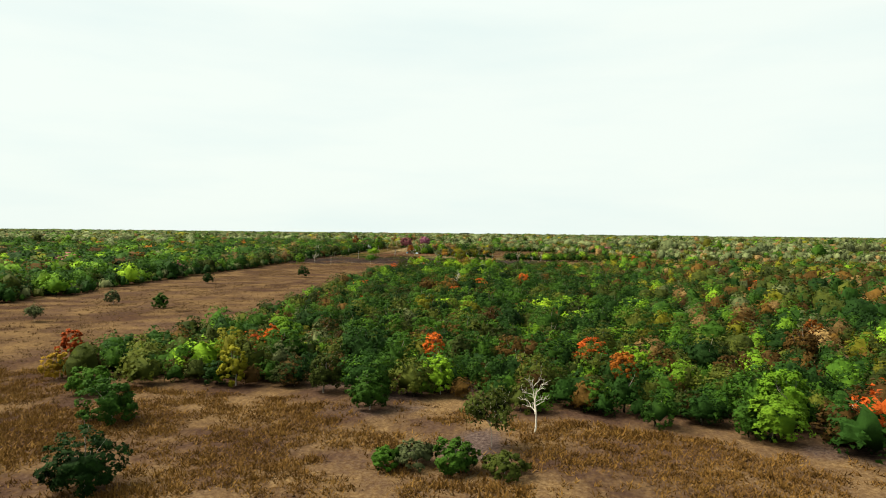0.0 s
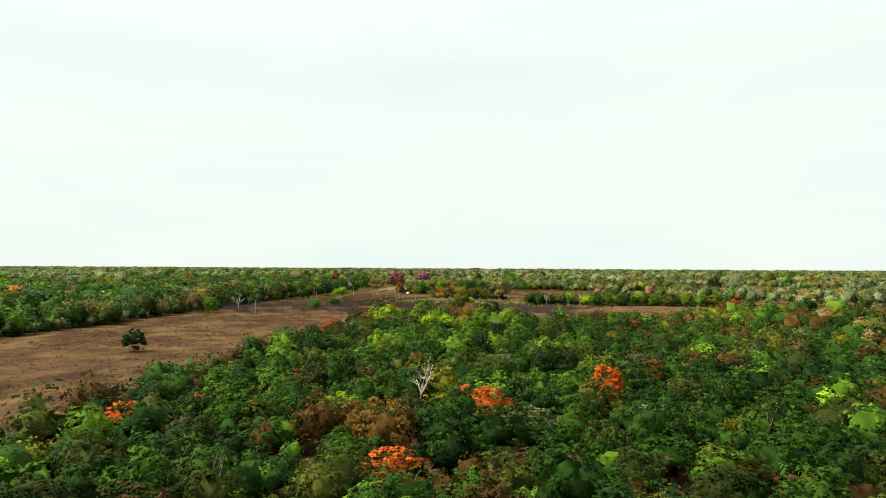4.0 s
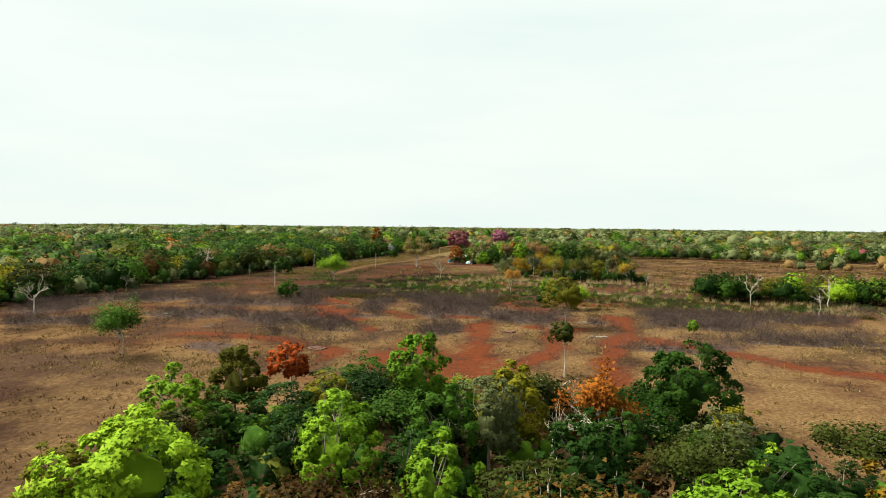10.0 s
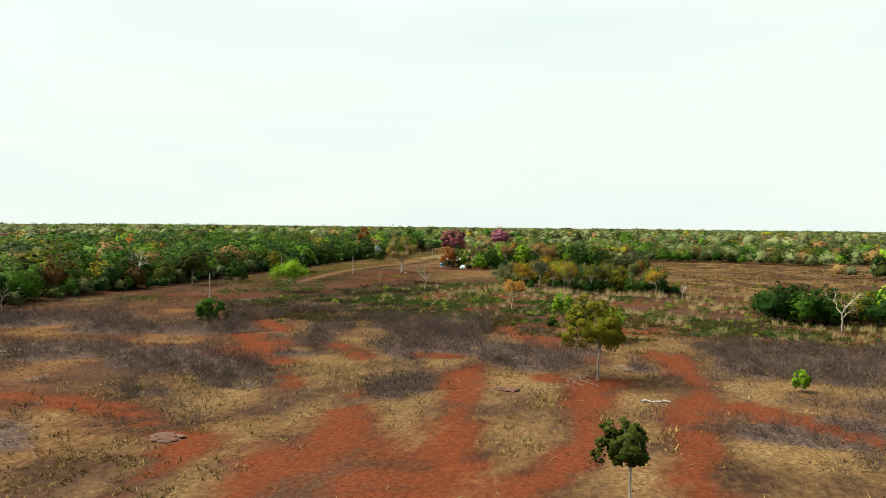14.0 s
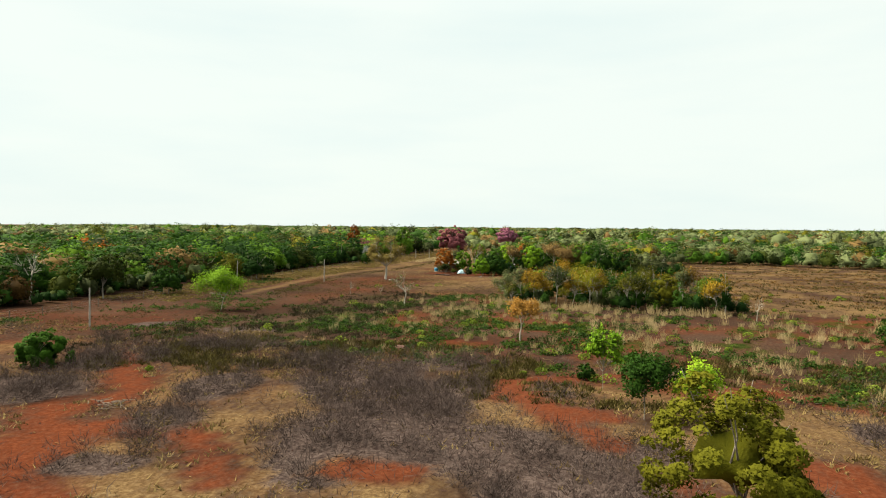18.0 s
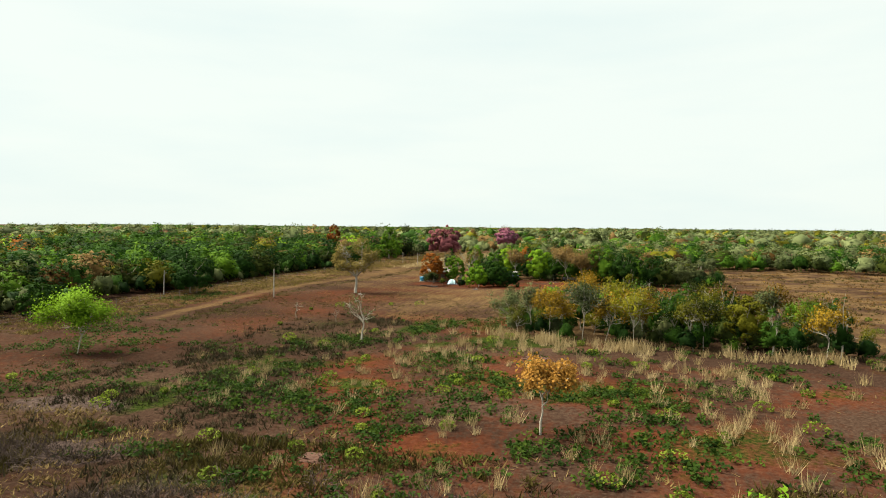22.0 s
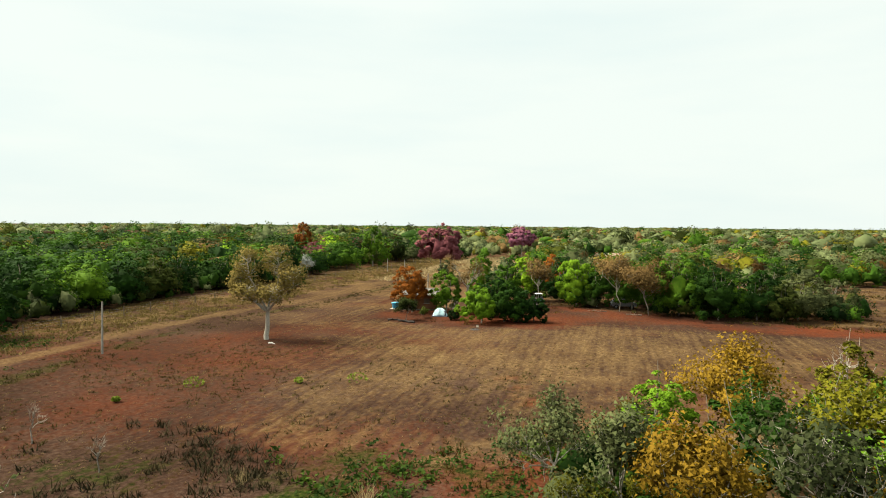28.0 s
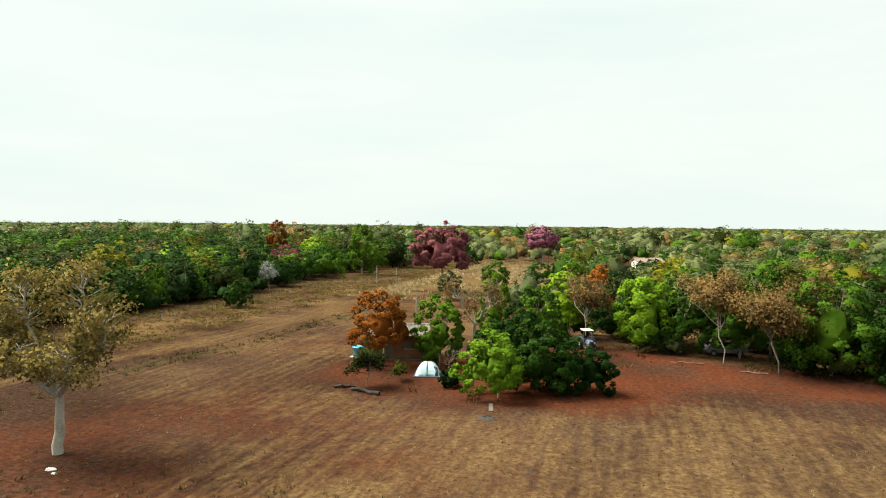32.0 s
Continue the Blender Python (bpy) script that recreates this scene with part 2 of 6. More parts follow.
def crown(r, width, low, high, lobes, leaves, size, core=None, open_=0.0, fill=0.34, solid=0.58):
    """An uneven domed crown from low to high: leafy billows over the whole dome, each with a dense heart of foliage.
    Returns verts, faces, normals, how many faces are leaves, and the billows' centres."""
    if open_ < 0.2:
        low -= 0.10 * (high - low)
    deep = high - low
    n = max(5, int(lobes * 7))
    mid = low + deep * 0.44
    k = (np.arange(n) + 0.5) / n
    zz = 1.0 - k * (1.45 if open_ > 0.2 else 1.65) + r.uniform(-0.07, 0.07, n)
    ang = np.arange(n) * 2.39996 + r.uniform(-0.6, 0.6, n) + r.uniform(0, 6.28)
    flat = np.sqrt(np.clip(1 - zz ** 2, 0.02, 1))
    td = np.stack([np.cos(ang) * flat, np.sin(ang) * flat, zz], 1)
    lean, ph = r.normal(size=2) * 0.18, r.uniform(0, 6.28, 3)            # fuller towards one side, with a few large bulges
    swell = 1 + 0.10 * np.sin(3 * ang + ph[0]) * flat + 0.09 * np.sin(2 * ang + 4 * zz + ph[1]) + 0.05 * np.sin(5 * ang - 3 * zz + ph[2])
    reach = r.uniform(0.86, 1.10, n) * (1 + td[:, :2] @ lean) * swell
    tr = width * r.uniform(0.6, 1.4, n) * 0.66 / math.sqrt(n)
    half = np.stack([np.full(n, width / 2), np.full(n, width / 2), np.where(zz > 0, high - mid, mid - low)], 1)
    tc = (0, 0, mid) + td * np.maximum(half * reach[:, None] - 0.8 * tr[:, None] * (1, 1, 0.8), 0.12 * half)
    weight = tr ** 2 * r.uniform(0.6, 1.4, n) * np.where(zz < -0.3, 0.6, 1.0)
    pick = r.choice(n, leaves, p=weight / weight.sum())
    d = unit(r.normal(size=(leaves, 3)) + 0.6 * td[pick] + (0, 0, 0.45))
    lump = 1 + 0.16 * np.sin(d[:, :1] * 7 + pick[:, None] * 1.7) * np.sin(d[:, 1:2] * 6 + pick[:, None]) + 0.10 * np.sin(d[:, 2:] * 9 + pick[:, None] * 2.3)
    shell = 1.06 - (0.20 + 0.4 * open_) * r.random((leaves, 1)) ** 1.5
    stray = np.where(r.random((leaves, 1)) < 0.10 + 0.1 * open_, r.uniform(1.0, 1.35, (leaves, 1)), 1.0)
    at = tc[pick] + d * tr[pick][:, None] * (1, 1, 0.7) * lump * shell * stray
    soft = unit(0.6 * d + 0.65 * td[pick] + (0, 0, 0.05))
    even = width * 0.5 / np.percentile(np.hypot(at[:, 0], at[:, 1]), 96)
    at[:, :2] *= even
    lv, lf = leaf_cards(r, at, soft, size, wild=0.55, fold=False)
    nor = np.repeat(unit(soft + 0.15 * r.normal(size=soft.shape)), 3, 0)
    if core is not None:
        cv, cf = core
        mid_at = np.array((0, 0, mid))
        along = (tc - mid_at) @ cv.T                                    # how far each billow reaches in each direction
        miss = ((tc - mid_at) ** 2).sum(1)[:, None] - along ** 2
        reach = np.where(miss < (tr ** 2)[:, None], along + np.sqrt(np.maximum((tr ** 2)[:, None] - miss, 0)), 0).max(0)
        floor = fill * 0.5 * np.linalg.norm(cv * (width, width, deep), axis=1)
        heart = mid_at + cv * np.maximum(reach * (solid - 0.4 * open_), floor * (1 - 0.5 * open_))[:, None]
        heart = mid_at + (heart - mid_at) * r.uniform(0.90, 1.08, (len(cv), 1)) * (even, even, 1)
        lv, lf = join_arrays([(lv, lf), (heart, cf)])
        nor = np.concatenate([nor, unit(cv + (0, 0, 0.05) + 0.22 * r.normal(size=cv.shape))])
    lv[:, 2] = low + (lv[:, 2] - low) * deep / max(lv[:, 2].max() - low, 0.1)
    return lv, lf, nor, leaves, tc[np.argsort(-zz + 0.6 * r.random(n))]


def tube(points, radii, sides=5):
    """A tapered tube along points."""
    p, rad = np.asarray(points, float), np.asarray(radii, float)
    t = unit(np.gradient(p, axis=0))
    side = unit(np.cross(t, np.where(np.abs(t[:, 2:3]) > 0.9, (1.0, 0.0, 0.0), (0.0, 0.0, 1.0))))
    up = np.cross(side, t)
    a = np.arange(sides) * 2 * math.pi / sides
    ring = p[:, None] + rad[:, None, None] * (np.cos(a)[None, :, None] * side[:, None] + np.sin(a)[None, :, None] * up[:, None])
    v = ring.reshape(-1, 3)
    f = []
    for i in range(len(p) - 1):
        for j in range(sides):
            q, s = i * sides + j, i * sides + (j + 1) % sides
            f += [(q, s, s + sides), (q, s + sides, q + sides)]
    return v, np.array(f)


def bend(r, a, b, n, sway):
    """Points from a to b with a wavering course."""
    k = np.linspace(0, 1, n)[:, None]
    off = r.normal(size=(n, 3)) * sway
    off[0] = off[-1] = 0
    return np.asarray(a) * (1 - k) + np.asarray(b) * k + off


def wood(r, height, girth, centres, sides=6, limbs=6, low=0.2):
    """A trunk and limbs that reach into the crown's lobes."""
    parts = []
    fork = np.array([r.uniform(-0.2, 0.2), r.uniform(-0.2, 0.2), height * max(r.uniform(0.30, 0.42), low * 0.95)])
    pts = bend(r, (0, 0, -0.15), fork, 5, girth * 0.35)
    parts.append(tube(pts, np.linspace(girth * 1.25, girth * 0.75, 5), sides))
    for c in list(centres)[:limbs]:
        pts = bend(r, fork - (0, 0, height * 0.06 * r.random()), c, 4, 0.14)
        parts.append(tube(pts, np.linspace(girth * 0.55, girth * 0.10, 4), 4))
    return join_arrays(parts)


def bare_wood(r, height, girth, spread, levels=3, limbs=4):
    """The wood of a leafless tree: limbs, branches and twigs."""
    parts, tips = [], []

    def grow(start, way, length, rad, level):
        end = start + way * length
        pts = bend(r, start, end, 4, length * 0.06)
        parts.append(tube(pts, np.linspace(rad, rad * 0.5, 4), 6 if level == levels else (4 if level > 1 else 3)))
        if level == 0:
            tips.append(end)
            return
        for _ in range((3 if level > 1 else 4) if level < levels else limbs):
            k = r.uniform(0.45, 1.0) if level < levels else r.uniform(0.7, 1.0)
            turn = way + 1.25 * spread * r.normal(size=3) * (1, 1, 0.7) + (0, 0, 0.1)
            turn = unit(np.array((turn[0], turn[1], max(turn[2], 0.15))))
            grow(start + way * length * k, turn, length * r.uniform(0.52, 0.8), rad * 0.5, level - 1)

    grow(np.array([0.0, 0, -0.15]), unit(np.array([r.uniform(-0.12, 0.12), r.uniform(-0.12, 0.12), 1.0])), height * 0.36, girth, levels)
    v, f = join_arrays(parts)
    return (v, f), np.array(tips)

# ---------- plan of the land ----------
FOREST = [(-47, 80), (-36, 78), (-9, 76), (8, 71), (19, 67), (31, 62), (90, 42), (700, 40), (700, 300), (70, 345), (40, 312), (6, 305), (-2, 307),
          (-5, 318), (-26, 318), (-35, 311), (-37, 300), (-39, 287), (-44, 240), (-43, 180), (-41, 120), (-48, 90)]
GROVE = [(-41.5, 446), (-37, 441), (-31, 438.5), (-23, 437.5), (-14, 435.5), (-2, 436), (0, 441), (-8, 451), (-20, 458), (-31, 456.5), (-38, 451)]
WEEDS = [(-66, 408), (-52, 446), (-43, 452), (-38, 440), (-20, 436), (0, 436), (25, 440), (40, 398), (20, 372), (0, 383), (-28, 389), (-50, 392)]
MOWN = [(-80, 440), (-58, 428), (-46, 450), (-38, 462), (-18, 468), (5, 480), (8, 505), (-20, 507), (-36, 516), (-44, 512), (-52, 496), (-64, 500), (-78, 560), (-90, 560), (-88, 470)]

YARD = [(-69, 500), (-60, 495), (-44, 496), (-38, 503), (-20, 500), (2, 503), (6, 509), (-22, 511), (-34, 517), (-46, 522), (-58, 512), (-68, 512)]


DARK_WEEDS = [(-76, 386), (-44, 384), (-46, 402), (-52, 414), (-50, 430), (-50, 446), (-60, 452), (-68, 446), (-66, 430), (-72, 405)]


def inside(poly, x, y):
    """Whether points lie in a polygon of the plan."""
    x, y = np.asarray(x, float), np.asarray(y, float)
    hit = np.zeros(x.shape, bool)
    for (ax, ay), (bx, by) in zip(poly, poly[1:] + poly[:1]):
        if ay != by:
            hit ^= ((ay > y) != (by > y)) & (x < (bx - ax) * (y - ay) / (by - ay) + ax)
    return hit


def soft_inside(poly, x, y, edge=2.5, seed=3):
    """The same with a ragged, soft edge: a share from 0 to 1."""
    total = np.zeros(np.shape(x))
    for k in range(6):
        jx = (value_noise(x, y, 5.0, seed + k) - 0.5) * 2 * edge + math.cos(k * 1.05) * edge * 0.6
        jy = (value_noise(x, y, 5.0, seed + 40 + k) - 0.5) * 2 * edge + math.sin(k * 1.05) * edge * 0.6
        total += inside(poly, x + jx, y + jy)
    return total / 6


def near_line(points, x, y):
    """Distance from points of the plan to a broken line."""
    best = np.full(np.shape(x), 1e9)
    for (ax, ay), (bx, by) in zip(points, points[1:]):
        dx, dy = bx - ax, by - ay
        k = np.clip(((x - ax) * dx + (y - ay) * dy) / (dx * dx + dy * dy), 0, 1)
        best = np.minimum(best, np.hypot(x - ax - k * dx, y - ay - k * dy))
    return best


LEFT_EDGE = -107.0
TRACKS = [  # wheel tracks and scraped earth
    [(-16.6, 358), (-17.4, 354), (-18, 349), (-17.4, 342.6), (-18.3, 338), (-20.2, 333), (-21.7, 328), (-23, 320)],
    [(-7.9, 372), (-8.2, 362), (-8.4, 355), (-10.8, 347), (-10.7, 341), (-11.1, 335), (-11, 324)],
    [(-63, 339), (-57, 340.5), (-51, 340), (-44.8, 336.2), (-41.6, 335), (-40.6, 332), (-39.5, 327), (-38.5, 321)],
    [(-36, 350), (-33.1, 340), (-32.3, 333), (-31, 324)],
    [(-28.4, 358), (-27, 346.7), (-25, 338.3), (-24, 330)],
    [(-21, 358), (-14.6, 357.4)],
    [(-30.3, 332.3), (-25.6, 324), (-21, 327)], [(-34, 331), (-27, 333), (-21, 331)],
    [(-60, 371), (-55, 366), (-48, 357.3), (-41, 348)],
    [(-55.7, 361), (-53.8, 363.3), (-51.8, 368), (-47, 367.5), (-44.3, 366), (-40.2, 361.7)], [(-55.7, 361.2), (-46.9, 357.6)],
    [(-27.6, 361), (-29.3, 356.2), (-30, 352)],
    [(-28.3, 381.7), (-20.4, 377.8)], [(-11.3, 372.5), (-9.4, 366), (-8.8, 360)], [(-34, 364.8), (-31.5, 365.3)],
    [(-70, 391), (-63, 383), (-57, 375.5), (-55.9, 367)],
    [(-6, 352), (8, 340), (25, 333)],
    [(-17, 366), (-30, 386), (-20, 391), (2, 384)],
    [(-38, 448), (-41, 462), (-44, 470)],
]
SCRAPED = [(-36, 327), (-37.5, 334), (-35.3, 337), (-32.9, 341), (-28.2, 337.5), (-25.3, 332), (-20.5, 330), (-20.5, 322), (-31, 319)]
ROAD = [(-86, 440), (-90, 478), (-88.5, 500), (-85, 516), (-86, 551), (-90, 582), (-91, 600), (-97, 640)]
ROAD_UP = [(-97, 480), (-95.7, 512), (-94.5, 533), (-97, 567), (-96.6, 612), (-97, 640)]
BRUSH = [  # grey thickets of dry twigs: centre, half width, half depth, slant
    (-92, 374, 17, 9, 0.3), (-73, 356, 9, 6, 0.1), (-76, 370, 8, 6, 0.2), (-66, 373, 9, 6, 0.2), (-57, 356, 9, 7, 0.0), (-47, 350, 5, 4, -0.3),
    (-35, 370, 9, 7, 0.0), (-38, 380, 9, 7, -0.25), (-24, 366, 5.5, 7, -0.2), (-27, 370, 6, 5, -0.2), (-36, 365, 3.5, 4, 0.0), (-20, 371, 5, 3, 0.1),
    (4, 372, 11, 11, 0.2), (18, 378, 10, 6, 0.2), (-2.5, 347, 7, 4, 0.2), (12, 356, 10, 4, 0.1), (-49, 369, 4, 4.5, -0.3), (-51, 378, 4, 5, -0.3), (-48, 362, 4, 2, 0.0),
    (-54, 332, 6, 3.5, -0.3), (-52, 344, 3, 2, 0.2), (-33, 351, 3, 5, 0.0), (-50, 353.5, 5, 4.5, -0.2), (-12.4, 364, 1.6, 2, 0.0), (-3.5, 378, 4, 3, -0.5), (-99, 356, 6, 10, 0.0), (-86, 344, 9, 5, 0.2),
    (-30, 384, 8, 3, -0.1), (-44, 388, 9, 3.5, -0.2), (-36, 391, 6, 2.5, 0.1), (-65, 384, 5, 5, 0.2), (-59, 394, 8, 4, 0.3), (-63, 403, 7, 2.5, 0.1), (-76, 404, 5, 3, 0.3),
]


def brush_share(x, y):
    best = np.zeros(np.shape(x))
    for cx, cy, hw, hd, sl in BRUSH:
        u, v = x - cx, y - cy - sl * (x - cx)
        best = np.maximum(best, 1 - (u / hw) ** 2 - (v / hd) ** 2)
    return np.clip(best * 1.6 + (fractal(x, y, 5.0, 91) - 0.5) * 1.3, 0, 1) * (best > -0.35)


def cover(x, y):
    """What covers the soil: shares of bare red earth, straw, green weeds, grey litter."""
    f1, f2, f3 = fractal(x, y, 14.0, 5, 4), fractal(x, y, 4.5, 25, 3), fractal(x, y, 40.0, 55, 2)
    trail = np.full(np.shape(x), 1e9)
    for t in TRACKS:
        trail = np.minimum(trail, near_line(t, x, y) - 0.5)
    trail = np.clip(0.88 - trail / 1.5 + (f2 - 0.5) * 2.6 + (f1 - 0.5) * 1.4, 0, 0.74)
    trail = np.maximum(trail, soft_inside(SCRAPED, x, y, 1.6) * np.clip(0.62 + 1.3 * (f2 - 0.5), 0, 0.8))
    weeds, mown = soft_inside(WEEDS, x, y), soft_inside(MOWN, x, y)
    front = np.clip((90 - y) / 12, 0, 1)
    strip = (x > LEFT_EDGE) & (x < -38) & (y < 325)
    clearing = np.clip((y - 300) / 12, 0, 1) * np.clip((400 - y) / 12, 0, 1)
    red = 0.25 + 0.6 * (f1 - 0.5) + clearing * (0.10 + 0.7 * (f2 - 0.5))
    red = np.where(strip, 0.10 + 0.4 * np.clip(f1 - 0.55, 0, 1), red)
    red = red * (1 - front) + front * 0.16
    red = red * (1 - weeds) + weeds * (0.34 + 1.0 * (f2 - 0.5) + 0.9 * (f1 - 0.5))
    red = red * (1 - mown) + mown * (0.22 + 0.9 * (f1 - 0.5))
    bare = mown * np.clip((478 - y) / 40, 0, 1)
    red = np.maximum(red + 0.05 * bare, trail)
    straw = np.clip(0.55 + 1.1 * (f2 - 0.5) - 0.5 * weeds - 0.8 * trail, 0, 1)
    straw = np.where(front > 0.5, 0.50 + 0.9 * (f2 - 0.5), straw)
    straw = np.where(strip & (front < 0.5), 0.48 + 0.8 * (f2 - 0.5), straw)
    straw = np.where(mown > 0.5, 0.54 - 0.26 * bare - 0.08 * np.clip((y - 478) / 15, 0, 1) + 0.35 * (f3 - 0.5) + 0.5 * (fractal(x, y, 4, 31) - 0.5), straw)
    worn = np.clip((x + 94) / 4, 0, 1) * np.clip((-52 - x) / 8, 0, 1) * np.clip((y - 384) / 8, 0, 1) * np.clip((475 - y) / 15, 0, 1)
    straw = straw - 0.36 * worn * (1 - mown) + 0.10 * clearing - 0.22 * np.clip((-45 - x) / 15, 0, 1) * clearing - 0.2 * weeds - 0.42 * np.clip((-56 - x) / 14, 0, 1) * np.clip((510 - y) / 30, 0, 1) * (y > 400)
    red = np.maximum(red, worn * (0.12 + 0.8 * (f1 - 0.5)))
    litter = soft_inside(DARK_WEEDS, x, y, 3.0, 13)
    red, straw = red * (1 - 0.6 * litter), straw * (1 - 0.75 * litter)
    east = np.clip((x + 8) / 8, 0, 1) * np.clip((y - 438) / 8, 0, 1) * np.clip((590 - y) / 20, 0, 1)
    red, straw = red * (1 - 0.75 * east), np.maximum(straw, east * (0.50 + 1.1 * (f2 - 0.5) + 0.5 * (f3 - 0.5)))
    yard = soft_inside(YARD, x, y, 2.0)
    red, straw = np.maximum(red, yard * (0.58 + 1.0 * (f2 - 0.5))), straw * (1 - 0.6 * yard)
    road = np.minimum(near_line(ROAD, x, y), near_line(ROAD_UP, x, y) + 0.6)
    verge = np.clip((y - 440) / 20, 0, 1) * np.clip((x - LEFT_EDGE) / 3, 0, 1) * np.clip((-92 - x) / 3, 0, 1)
    straw = np.maximum(straw, verge * (0.45 + 0.9 * (f2 - 0.5)))
    beyond = np.clip((y - 560) / 15, 0, 1) * np.clip((x + 88) / 6, 0, 1) * np.clip((-45 - x) / 6, 0, 1) * np.clip((670 - y) / 10, 0, 1)
    straw = np.maximum(straw, 0.9 * beyond)
    green = np.clip(litter * (0.06 + 0.7 * (f2 - 0.5)) + weeds * (f2 - 0.40) * 1.7 + 0.25 * (f3 > 0.62) * (y > 430), 0, 0.8)
    grey = np.clip(brush_share(x, y) * 0.8 + np.clip(f3 - 0.55, 0, 1) * 1.2 * clearing + front * np.clip(fractal(x, y, 9, 77) - 0.55, 0, 1) * 2.5, 0, 1)
    pale = np.clip(1.5 - road / 1.3 + (f2 - 0.5) * 1.4, 0, 0.55)
    grey = grey * (1 - trail)
    straw = np.maximum(straw, 1.15 * pale)
    side = near_line([(px + 5.0, py) for px, py in ROAD], x, y)      # a grassy rib beside the track
    green = np.maximum(green, np.clip(0.62 - side / 3.0 + (f2 - 0.5), 0, 0.5))
    return np.stack([np.clip(red, 0, 1), np.clip(straw, 0, 1), green, grey], -1)


def lie(x, y):
    """Height of the ground."""
    x, y = np.asarray(x, float), np.asarray(y, float)
    return (fractal(x, y, 12.0, 8, 3) - 0.5) * 0.35 + (fractal(x, y, 2.2, 9, 2) - 0.5) * 0.10


# ---------- ground ----------
def ground_material():
    m, n, l, b = node_mat("ground_soil", 1.0, 0.0)
    at, geo = n.new("ShaderNodeAttribute"), n.new("ShaderNodeNewGeometry")
    at.attribute_name = "cover"
    sep = n.new("ShaderNodeSeparateColor")
    l.new(at.outputs["Color"], sep.inputs[0])
    pos = geo.outputs["Position"]
    fine, mid, big = noise_node(n, l, 3.2, 6.0, pos, 0.7), noise_node(n, l, 0.55, 4.0, pos), noise_node(n, l, 0.07, 3.0, pos)
    speck = noise_node(n, l, 7.0, 5.0, pos, 0.85)
    fine = math_node(n, l, "ADD", math_node(n, l, "MULTIPLY", fine, 0.62), math_node(n, l, "MULTIPLY", speck, 0.38))
    base = ramp_node(n, [(0.36, (0.007728, 0.004269, 0.003091)), (0.50, (0.02723, 0.0156, 0.01089)), (0.64, (0.06182, 0.03901, 0.0265))])
    l.new(math_node(n, l, "ADD", math_node(n, l, "MULTIPLY", fine, 0.75), math_node(n, l, "MULTIPLY", big, 0.26)), base.inputs[0])

    def layer(under, share, stops, sharp, src, add=0.0):
        col = ramp_node(n, stops)
        l.new(fine, col.inputs[0])
        k = math_node(n, l, "SUBTRACT", math_node(n, l, "ADD", share, add), src)
        k = n_clamp(math_node(n, l, "ADD", math_node(n, l, "MULTIPLY", k, sharp), 0.5))
        mx = n.new("ShaderNodeMix")
        mx.data_type = "RGBA"
        l.new(k, mx.inputs[0])
        l.new(under, mx.inputs[6])
        l.new(col.outputs[0], mx.inputs[7])
        return mx.outputs[2]

    def n_clamp(v):
        c = n.new("ShaderNodeClamp")
        l.new(v, c.inputs[0])
        return c.outputs[0]

    grain = n.new("ShaderNodeMapping")
    grain.inputs["Scale"].default_value = (1.0, 0.5, 1.0)
    l.new(pos, grain.inputs["Vector"])
    patch = noise_node(n, l, 2.0, 4.0, grain.outputs[0], 0.65)
    mixed = math_node(n, l, "ADD", math_node(n, l, "MULTIPLY", fine, 0.52), math_node(n, l, "ADD", math_node(n, l, "MULTIPLY", mid, 0.12), math_node(n, l, "MULTIPLY", patch, 0.36)))
    mixed = math_node(n, l, "ADD", math_node(n, l, "MULTIPLY", math_node(n, l, "SUBTRACT", mixed, 0.5), 2.2), 0.5)
    rows = n.new("ShaderNodeAttribute")
    rows.attribute_name = "rows"
    comb = n.new("ShaderNodeMapping")                      # furrows run along y
    comb.inputs["Scale"].default_value = (1.5, 0.10, 1.0)
    l.new(pos, comb.inputs["Vector"])
    furrow = math_node(n, l, "SUBTRACT", noise_node(n, l, 1.0, 3.0, comb.outputs[0], 0.6), 0.5)
    ridge = math_node(n, l, "MULTIPLY", math_node(n, l, "MULTIPLY", furrow, rows.outputs["Fac"]), 0.85)
    straw = math_node(n, l, "ADD", sep.outputs["Green"], ridge)
    c = layer(base.outputs[0], sep.outputs["Red"], [(0.38, (0.0414, 0.01215, 0.00585)), (0.50, (0.0693, 0.01935, 0.00882)), (0.63, (0.1008, 0.0324, 0.0144))], 1.8, mixed)
    c = layer(c, straw, [(0.40, (0.04172, 0.02361, 0.01076)), (0.50, (0.08345, 0.05161, 0.02361)), (0.61, (0.1427, 0.09882, 0.04721))], 2.0, mixed, -0.06)
    c = layer(c, at.outputs["Alpha"], [(0.40, (0.01892, 0.01261, 0.01126)), (0.50, (0.04235, 0.02973, 0.02568)), (0.61, (0.08108, 0.06036, 0.0518))], 2.8, mixed)
    c = layer(c, sep.outputs["Blue"], [(0.40, (0.006306, 0.009909, 0.002703)), (0.50, (0.01532, 0.02252, 0.004504)), (0.61, (0.03379, 0.04279, 0.009009))], 3.6, mixed)
    l.new(c, b.inputs["Base Color"])
    bump = n.new("ShaderNodeBump")
    bump.inputs["Strength"].default_value, bump.inputs["Distance"].default_value = 0.55, 0.10
    l.new(fine, bump.inputs["Height"])
    l.new(bump.outputs[0], b.inputs["Normal"])
    return m


